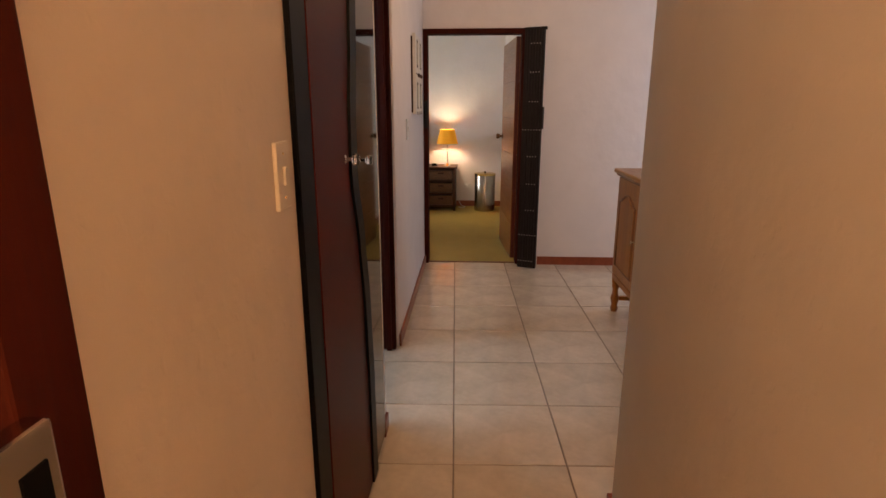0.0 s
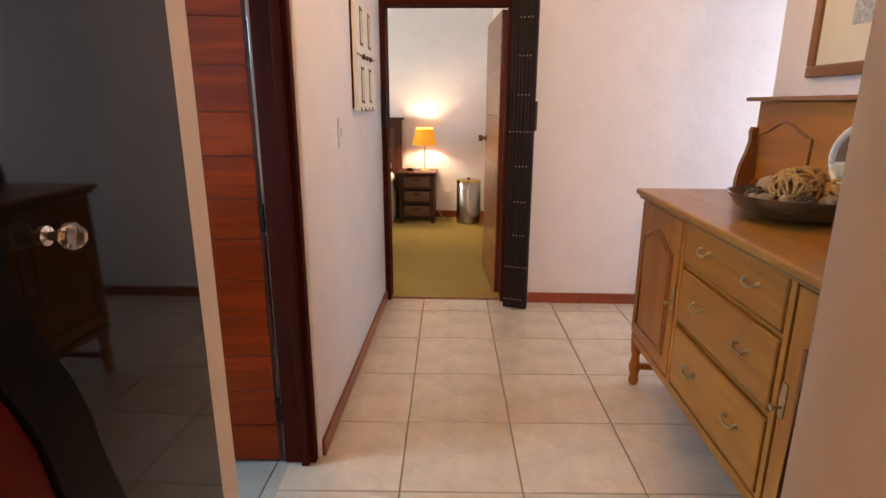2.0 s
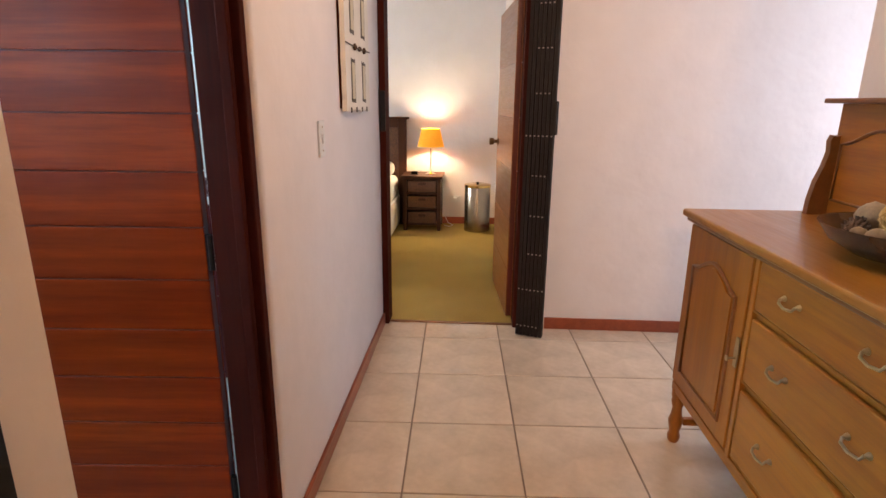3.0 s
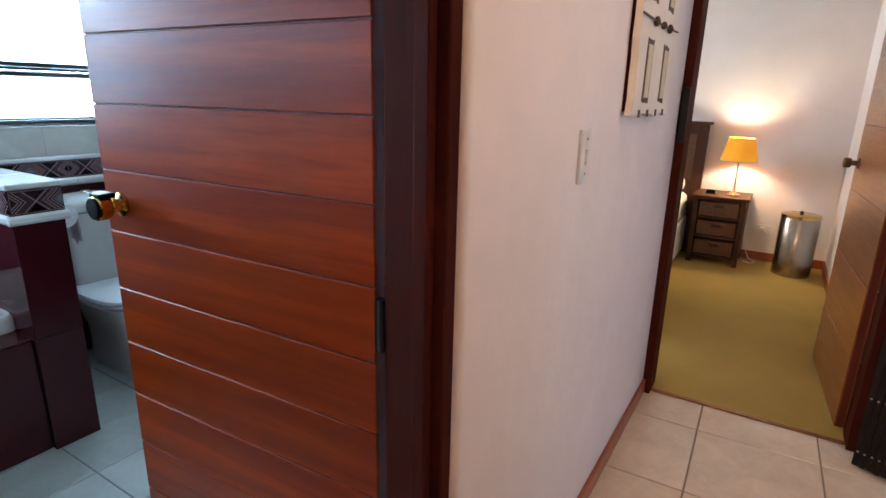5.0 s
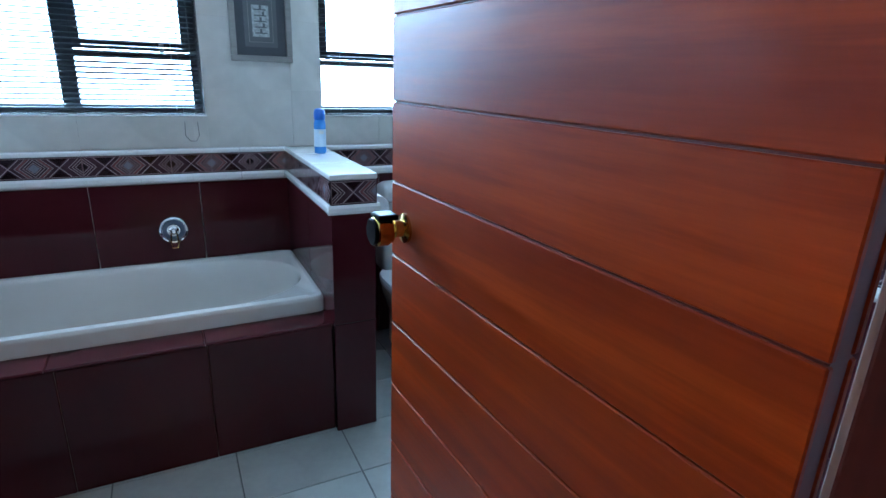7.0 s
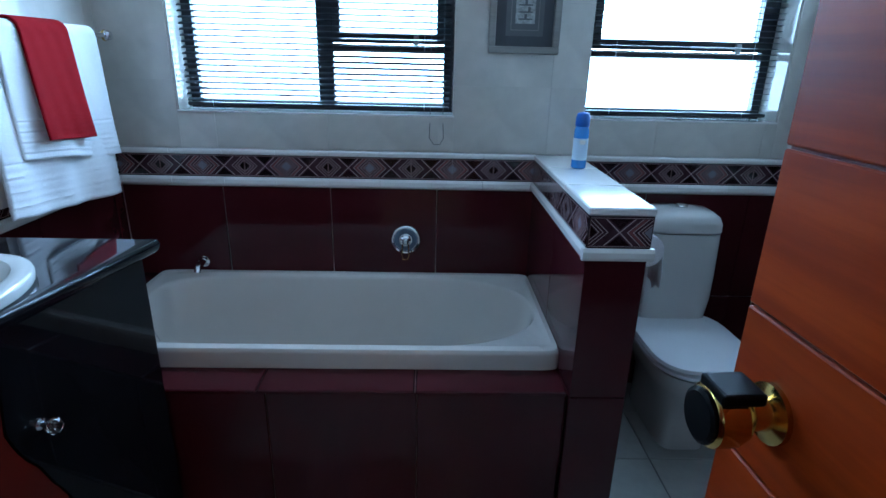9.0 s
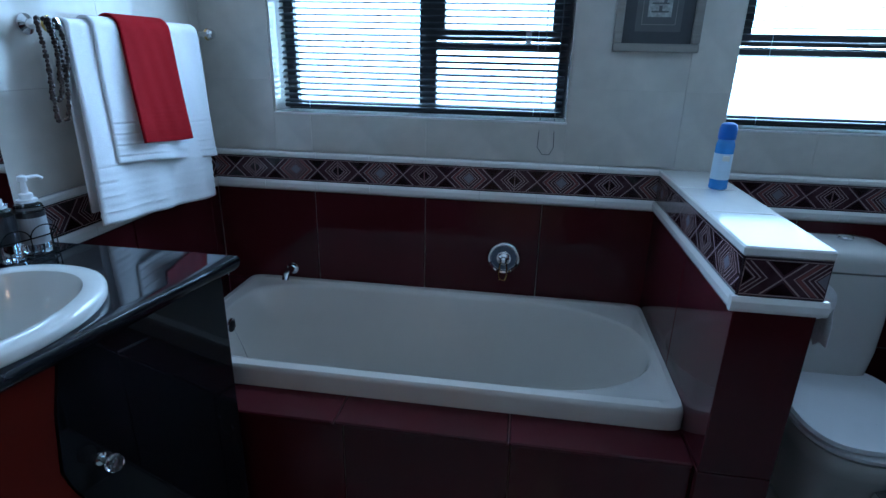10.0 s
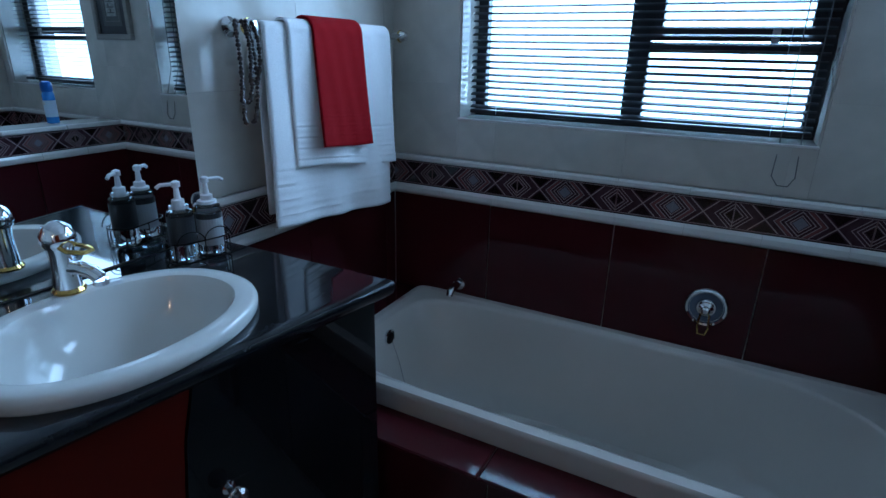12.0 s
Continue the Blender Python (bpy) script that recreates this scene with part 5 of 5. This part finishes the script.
for x in (-0.345, 0.33):
    p = part("bracket", lathe([(0.024, YT - RY), (0.024, YT - RY + 0.006), (0.012, YT - RY + 0.014), (0.011, -0.02), (0.018, -0.012), (0.019, 0.004), (0.014, 0.016), (0.004, 0.02)], 20, (x, 0, 0), "y"), M["chrome"], rail, "chrome end bracket", True)
    part("ring", lathe([(0.0192, -0.010), (0.020, -0.006), (0.0192, -0.002)], 20, (x, 0, 0), "y"), M["brass"], p)


def towel(name, x0, x1, r, z_left, z_right, back_z, mat, label, folds, thick=0.007, seed=1, sway=0.0, ribs=0.0014, deep=0.012, push=0.014):
    """A sheet over the rail: down behind, over the bar and down in front, with hanging folds."""
    bm = bmesh.new()
    nu, rows = 44, []
    path = [("b", t) for t in [i / 8 for i in range(8)]] + [("o", t) for t in [i / 8 for i in range(9)]] + [("f", (i + 1) / 60) for i in range(60)]
    for kind, t in path:
        row = []
        for i in range(nu + 1):
            f = i / nu
            x = x0 + (x1 - x0) * f
            low = z_left + (z_right - z_left) * f
            if kind == "b":
                y, z, drop = RY - r, back_z + (RZ - back_z) * t, 1 - t
            elif kind == "o":
                a = math.pi * (1 - t)
                y, z, drop = RY + r * math.cos(a), RZ + r * math.sin(a), 0
            else:
                y, z, drop = RY + r, RZ + (low - RZ) * t, t
            wob = math.sin(f * folds * 2 * math.pi + seed) * 0.5 + math.sin(f * folds * 3.7 + seed * 2.1) * 0.5
            if kind != "b":
                y += drop * (push + deep * wob) + 0.33 * deep * math.sin(f * folds * 9 + 4 * drop + seed) * drop + 0.0012 * math.sin(23 * f + 5 * t + seed) * min(1, deep / 0.012)
                x += (f - 0.5) * 0.02 * drop + sway * drop
                if 0.66 < drop < 0.97:
                    y += ribs * math.sin(drop * 150)
                z += 0.004 * wob * drop
            row.append(bm.verts.new((x, y, z)))
        rows.append(row)
    for a, b in zip(rows, rows[1:]):
        for i in range(nu):
            bm.faces.new((a[i], a[i + 1], b[i + 1], b[i]))
    ob = tagged(part(name, bm, mat, None, "", True), label, "towel", "towels on the rail")
    s = ob.modifiers.new("thickness", "SOLIDIFY")
    s.thickness, s.offset = thick, 0
    return ob


towel("bath_towel", -2.475, -1.955, 0.013, 0.925, 0.972, 1.0, M["towel_white"], "large white towel folded over the rail", 2.2, 0.008, 0.4, 0.015, 0.0018, 0.018)
towel("hand_towel", -2.485, -2.03, 0.024, 1.065, 1.125, 1.15, M["towel_white"], "white hand towel draped over the bath towel", 1.6, 0.007, 1.7)
towel("guest_towel", -2.325, -2.112, 0.034, 1.15, 1.165, 1.25, M["towel_red"], "red guest towel draped over the white towels", 0.8, 0.007, 2.6, 0.004, 0.0007, 0.006, 0.027)
for k, (dx, low, wid) in enumerate(((0.0, 1.252, 0.016), (0.012, 1.300, 0.012), (-0.012, 1.345, 0.010))):
    bm = bmesh.new()
    n = 64 - 8 * k
    for i in range(n):
        f = i / n
        a = 2 * math.pi * f
        zz = (1.478 + low) / 2 + (1.478 - low) / 2 * math.cos(a)
        s = 1 if a < math.pi else -1
        xx = -1.893 + dx + s * wid * (0.5 + 0.9 * math.sin(min(a, 2 * math.pi - a)) ** 0.5)
        bmesh.ops.create_icosphere(bm, subdivisions=1, radius=(0.0052, 0.0068, 0.0046)[i % 3], matrix=Matrix.Translation((xx, RY + 0.012 + 0.006 * k + 0.012 * math.sin(a) ** 2, zz)))
    tagged(part("bead_string", bm, M["bead"], None, "", True), "string of dark brown seed beads hanging on the towel rail", "beads", "bead strings on the rail")

# ---- toilet ----
toi = thing("toilet", pose(XW, 4.012, 0), "white close-coupled toilet with a closed lid", "toilet")


def ring_at(cx, a, b, z, n, count=40):
    return superellipse(cx, 0, a, b, z, n, count)


part("pedestal", loft([ring_at(0.26, 0.20, 0.095, 0.0, 5), ring_at(0.26, 0.195, 0.092, 0.10, 5), ring_at(0.28, 0.20, 0.11, 0.2, 4), ring_at(0.33, 0.235, 0.16, 0.30, 3.2), ring_at(0.355, 0.245, 0.185, 0.36, 3), ring_at(0.355, 0.245, 0.187, 0.385, 3)]), M["porcelain"], toi, "", True)
part("seat", loft([ring_at(0.36, 0.235, 0.186, 0.388, 2.9), ring_at(0.36, 0.243, 0.194, 0.394, 2.9), ring_at(0.36, 0.243, 0.194, 0.404, 2.9), ring_at(0.36, 0.235, 0.187, 0.409, 2.9)]), M["white_plastic"], toi, "white seat", True)
part("lid", loft([ring_at(0.357, 0.230, 0.184, 0.413, 3.5), ring_at(0.357, 0.238, 0.192, 0.418, 3.5), ring_at(0.357, 0.234, 0.188, 0.430, 3.5), ring_at(0.355, 0.20, 0.155, 0.436, 3.0), ring_at(0.355, 0.1, 0.08, 0.437, 3.0)]), M["white_plastic"], toi, "closed white lid", True)
part("cistern", loft([ring_at(0.10, 0.085, 0.120, 0.40, 5), ring_at(0.102, 0.096, 0.142, 0.43, 5), ring_at(0.102, 0.10, 0.152, 0.52, 5), ring_at(0.102, 0.10, 0.152, 0.62, 5), ring_at(0.102, 0.10, 0.146, 0.795, 5)]), M["porcelain"], toi, "white cistern", True)
part("cistern_lid", loft([ring_at(0.102, 0.100, 0.145, 0.800, 5), ring_at(0.102, 0.104, 0.148, 0.804, 5), ring_at(0.102, 0.104, 0.145, 0.835, 5), ring_at(0.102, 0.098, 0.134, 0.860, 4.5), ring_at(0.102, 0.082, 0.110, 0.876, 4), ring_at(0.102, 0.04, 0.05, 0.883, 3)]), M["porcelain"], toi, "domed cistern lid", True)
part("flush_button", lathe([(0.024, 0.874), (0.024, 0.889), (0.020, 0.893)], 20, (0.102, 0, 0)), M["chrome"], toi, "chrome flush button", True)
for y in (-0.07, 0.07):
    part("hinge", lathe([(0.012, y - 0.02), (0.012, y + 0.02)], 12, (0.15, 0, 0.422), "y"), M["white_plastic"], toi)

hold = thing("toilet_roll_holder", pose(-2.025, HY1, 0.905), "chrome toilet roll holder on the half wall", "holder")
part("arm", tube([(-0.05, 0, 0.0), (-0.05, 0.05, 0.0), (0.06, 0.05, 0.0)], 0.006, 10), M["chrome"], hold, "", True)
part("flange", lathe([(0.02, 0.0), (0.02, 0.006), (0.01, 0.01)], 16, (-0.05, 0, 0), "y"), M["chrome"], hold, "", True)
roll = thing("toilet_roll", pose(-2.025, HY1 + 0.05, 0.90), "white toilet roll with a hanging sheet", "toilet roll")
part("roll", lathe([(0.02, -0.045), (0.048, -0.045), (0.048, 0.055), (0.02, 0.055)], 32, (0, 0, 0), "x"), M["tissue"], roll, "", True)
sheet = bmesh.new()
grid = [[sheet.verts.new((x + 0.01 * (z < -0.05), 0.049 - 0.02 * (z + 0.1) * (z + 0.1) * 20 * 0.05, z)) for x in (-0.043, -0.02, 0.0, 0.02, 0.053)] for z in (0.0, -0.03, -0.06, -0.09, -0.115)]
grid[-1][2].co.z -= 0.02
for a, b in zip(grid, grid[1:]):
    for i in range(4):
        sheet.faces.new((a[i], a[i + 1], b[i + 1], b[i]))
so = part("sheet", sheet, M["tissue"], roll, "hanging tissue sheet", True)
so.modifiers.new("thickness", "SOLIDIFY").thickness = 0.0015

can = thing("spray_can", pose(-2.395, 3.535, Z_TOP + 0.001), "blue air freshener spray can on the ledge", "spray can")
part("body", lathe([(0.022, 0.0), (0.0255, 0.003), (0.0255, 0.13), (0.022, 0.142), (0.02, 0.145)], 28), M["blue"], can, "", True)
part("label", lathe([(0.0257, 0.03), (0.0257, 0.105)], 28, close=False), M["label_white"], can, "pale blue label", True)
part("badge", box(0.0245, 0.0268, -0.010, 0.010, 0.085, 0.10, 0.001, 1), M["trim_white"], can, "white badge")
part("cap", lathe([(0.0235, 0.145), (0.0245, 0.147), (0.0245, 0.175), (0.020, 0.188), (0.010, 0.192)], 28), M["blue_dark"], can, "deep blue cap", True)

# ---- bathroom tiling ----
HOLES = [(a, b, c, d) for a, b, c, d in WIN]
for u0, u1, v0, v1 in cells(YT, YR, Z_TOP + 0.004, H, 0.434, 0.30, 2.171, 1.02, HOLES, 0.0007):
    piece("tile", (0.008, u1 - u0, v1 - v0), (XW - 0.004, (u0 + u1) / 2, (v0 + v1) / 2), M["tile_pale"], wall_w, 0.0004)
for u0, u1, v0, v1 in cells(XW, -0.155, Z_TOP + 0.004, H, 0.434, 0.30, -2.171, 1.02, [(-1.786, -0.32, 0.978, 2.05)], 0.0007):
    piece("tile", (u1 - u0, 0.008, v1 - v0), ((u0 + u1) / 2, YT - 0.004, (v0 + v1) / 2), M["tile_pale"], wall_t, 0.0004)
for u0, u1, v0, v1 in cells(XW, -0.155, Z_TOP + 0.004, H, 0.434, 0.30, -2.171, 1.02, (), 0.0007):
    piece("tile", (u1 - u0, 0.008, v1 - v0), ((u0 + u1) / 2, YR + 0.004, (v0 + v1) / 2), M["tile_pale"], wall_r, 0.0004)
for u0, u1, v0, v1 in cells(YT, YR, 0.0, Z_TRIM, 0.434, 0.46, 2.171, -0.01):
    piece("tile", (0.008, u1 - u0, v1 - v0), (XW - 0.004, (u0 + u1) / 2, (v0 + v1) / 2), M["tile_red"], wall_w)
for u0, u1, v0, v1 in cells(XW, -0.155, 0.0, Z_TRIM, 0.434, 0.46, -2.171, -0.01):
    piece("tile", (u1 - u0, 0.008, v1 - v0), ((u0 + u1) / 2, YT - 0.004, (v0 + v1) / 2), M["tile_red"], wall_t)
    piece("tile", (u1 - u0, 0.008, v1 - v0), ((u0 + u1) / 2, YR + 0.004, (v0 + v1) / 2), M["tile_red"], wall_r)
# Unseen wall; its maroon dado is assumed, and darkens reflections in the bath panel.
wall_d = wall("wall_bathroom_door", [(-0.165, -0.15, YT, 2.535, 0, H), (-0.165, -0.15, 3.42, YR, 0, H), (-0.165, -0.15, 2.535, 3.42, 2.08, H)], M["grout_pale"], "assumed tiled bathroom wall around the doorway, out of view")
for a, b in ((YT, 2.535), (3.42, YR)):
    for u0, u1, v0, v1 in cells(a, b, 0.0, Z_TRIM, 0.434, 0.46, 2.171, -0.01):
        piece("tile", (0.008, u1 - u0, v1 - v0), (-0.168, (u0 + u1) / 2, (v0 + v1) / 2), M["tile_red"], wall_d)
    for u0, u1, v0, v1 in cells(a, b, Z_TRIM, H, 0.434, 0.30, 2.171, 1.02, (), 0.002):
        piece("tile", (0.008, u1 - u0, v1 - v0), (-0.168, (u0 + u1) / 2, (v0 + v1) / 2), M["tile_pale"], wall_d)
for u0, u1, v0, v1 in cells(XW, HX, 0.0, Z_TRIM, 0.434, 0.477, XW, 0.0):
    for y in (HY0 + 0.004, HY1 - 0.004):
        piece("tile", (u1 - u0, 0.008, v1 - v0), ((u0 + u1) / 2, y, (v0 + v1) / 2), M["tile_red"], half)
for z0, z1 in ((0.0, 0.4755), (0.4785, Z_TRIM)):
    piece("tile", (0.008, HY1 - HY0 - 0.001, z1 - z0), (HX - 0.004, (HY0 + HY1) / 2, (z0 + z1) / 2), M["tile_red"], half)

base = thing("bath_panel", pose(0, 0, 0), "maroon tiled bath panel with a narrow tiled ledge", "panel", kind="structure")
part("core", boxes([(-2.03, -1.886, YT, HY0, 0, 0.468), (XW, -2.03, YT, 1.875, 0, 0.518)]), M["grout_red"], base)
for u0, u1, v0, v1 in cells(YT, HY0, 0.0, 0.469, 0.452, 0.9, 2.527, 0.0):
    piece("tile", (0.008, u1 - u0, v1 - v0), (-1.882, (u0 + u1) / 2, (v0 + v1) / 2), M["tile_red"], base)
for u0, u1, v0, v1 in cells(YT, HY0, 0.0, 0.9, 0.472, 0.9, 2.501, 0.0):
    piece("tile", (0.160, u1 - u0, 0.012), (-1.954, (u0 + u1) / 2, 0.474), M["tile_red"], base, 0.004)
for x0, x1 in ((XW + 0.002, -2.32), (-2.317, -1.99)):
    piece("tile", (x1 - x0, 0.108, 0.012), ((x0 + x1) / 2, 1.825, 0.524), M["tile_red"], base, 0.003)

RUNS = [((XW, HY0), (XW, YT), (1, 0), wall_w, 0.0), ((XW, YR), (XW, HY1), (1, 0), wall_w, 0.05), ((XW, YT), (-1.79, YT), (0, 1), wall_t, 0.08), ((XW, YR), (-0.16, YR), (0, -1), wall_r, 0.02),
        ((HX, HY0), (XW, HY0), (0, -1), half, 0.24), ((HX, HY1), (HX, HY0), (1, 0), half, 0.0), ((XW, HY1), (HX, HY1), (0, 1), half, 0.1)]
for s, e, f, owner, u in RUNS:
    frieze("border_tile", s, e, f, Z_FR, Z_CAP, owner, 0.004, u)


def bullnose(s, e, f, z0, z1, depth, owner, length=0.22):
    """White half-round trim tiles along a wall."""
    s, e, f = Vector((*s, 0)), Vector((*e, 0)), Vector((*f, 0))
    n = max(1, round((e - s).length / length))
    step = (e - s) / n
    prof = [(-0.004, z0), (depth * 0.7, z0), (depth, z0 + (z1 - z0) * 0.25), (depth, z0 + (z1 - z0) * 0.7), (depth * 0.6, z1), (-0.004, z1)]
    for i in range(n):
        a, b = s + step * i + step.normalized() * 0.0006, s + step * (i + 1) - step.normalized() * 0.0006
        part("trim_tile", loft([[a + f * p + Vector((0, 0, q)) for p, q in prof], [b + f * p + Vector((0, 0, q)) for p, q in prof]]), M["trim_white"], owner)


for s, e, f, owner, u in RUNS:
    grow = 0.014
    s2, e2 = list(s), list(e)
    if owner is half:
        if f[0]:
            s2[1] += grow
            e2[1] -= grow
    bullnose(s2, e2, f, Z_TRIM, Z_FR, 0.014, owner)
    if owner is not half:
        bullnose(s, e, f, Z_CAP, Z_TOP, 0.012, owner)
n = 3
for i in range(n):
    w = (HX + 0.006 - XW) / n
    piece("ledge_tile", (w - 0.002, HY1 - HY0 + 0.012, Z_TOP - Z_CAP), (XW + w * (i + 0.5), (HY0 + HY1) / 2, (Z_CAP + Z_TOP) / 2), M["trim_white"], half, 0.004)

# ---- floor tiles ----
P, ANGLE = 0.4565, 1.65
lay = pose(0.283, 5.03, -0.006, 0, 0, ANGLE)
for i in range(-2, 7):
    for j in range(-15, 1):
        m = lay @ pose((i + 0.5) * P, (j + 0.5) * P, 0)
        x, y = m.translation.x, m.translation.y
        if x > 1.25 and y < 1.9 or x > 2.2 and y < 3.9 or x > 3.3 or x < -0.25 or y > 5.6:
            continue
        ob = piece("floor_tile", (P - 0.006, P - 0.006, 0.012), (0, 0, 0), M["tile_hall"], floor, 0.002)
        ob.matrix_basis = m
for i in range(9):
    for j in range(-4, 4):
        x1, y0 = -0.1705 - i * 0.2835, 3.45 + j * 0.41
        piece("floor_tile", (0.2795, 0.406, 0.012), (x1 - 0.14175, y0 + 0.205, -0.006), M["tile_bath"], floor_b, 0.002)
for y0, y1 in ((2.63, 3.036), (3.042, 3.37)):
    piece("floor_tile", (0.052, y1 - y0, 0.012), (-0.1425, (y0 + y1) / 2, -0.006), M["tile_bath"], floor_b, 0.002)
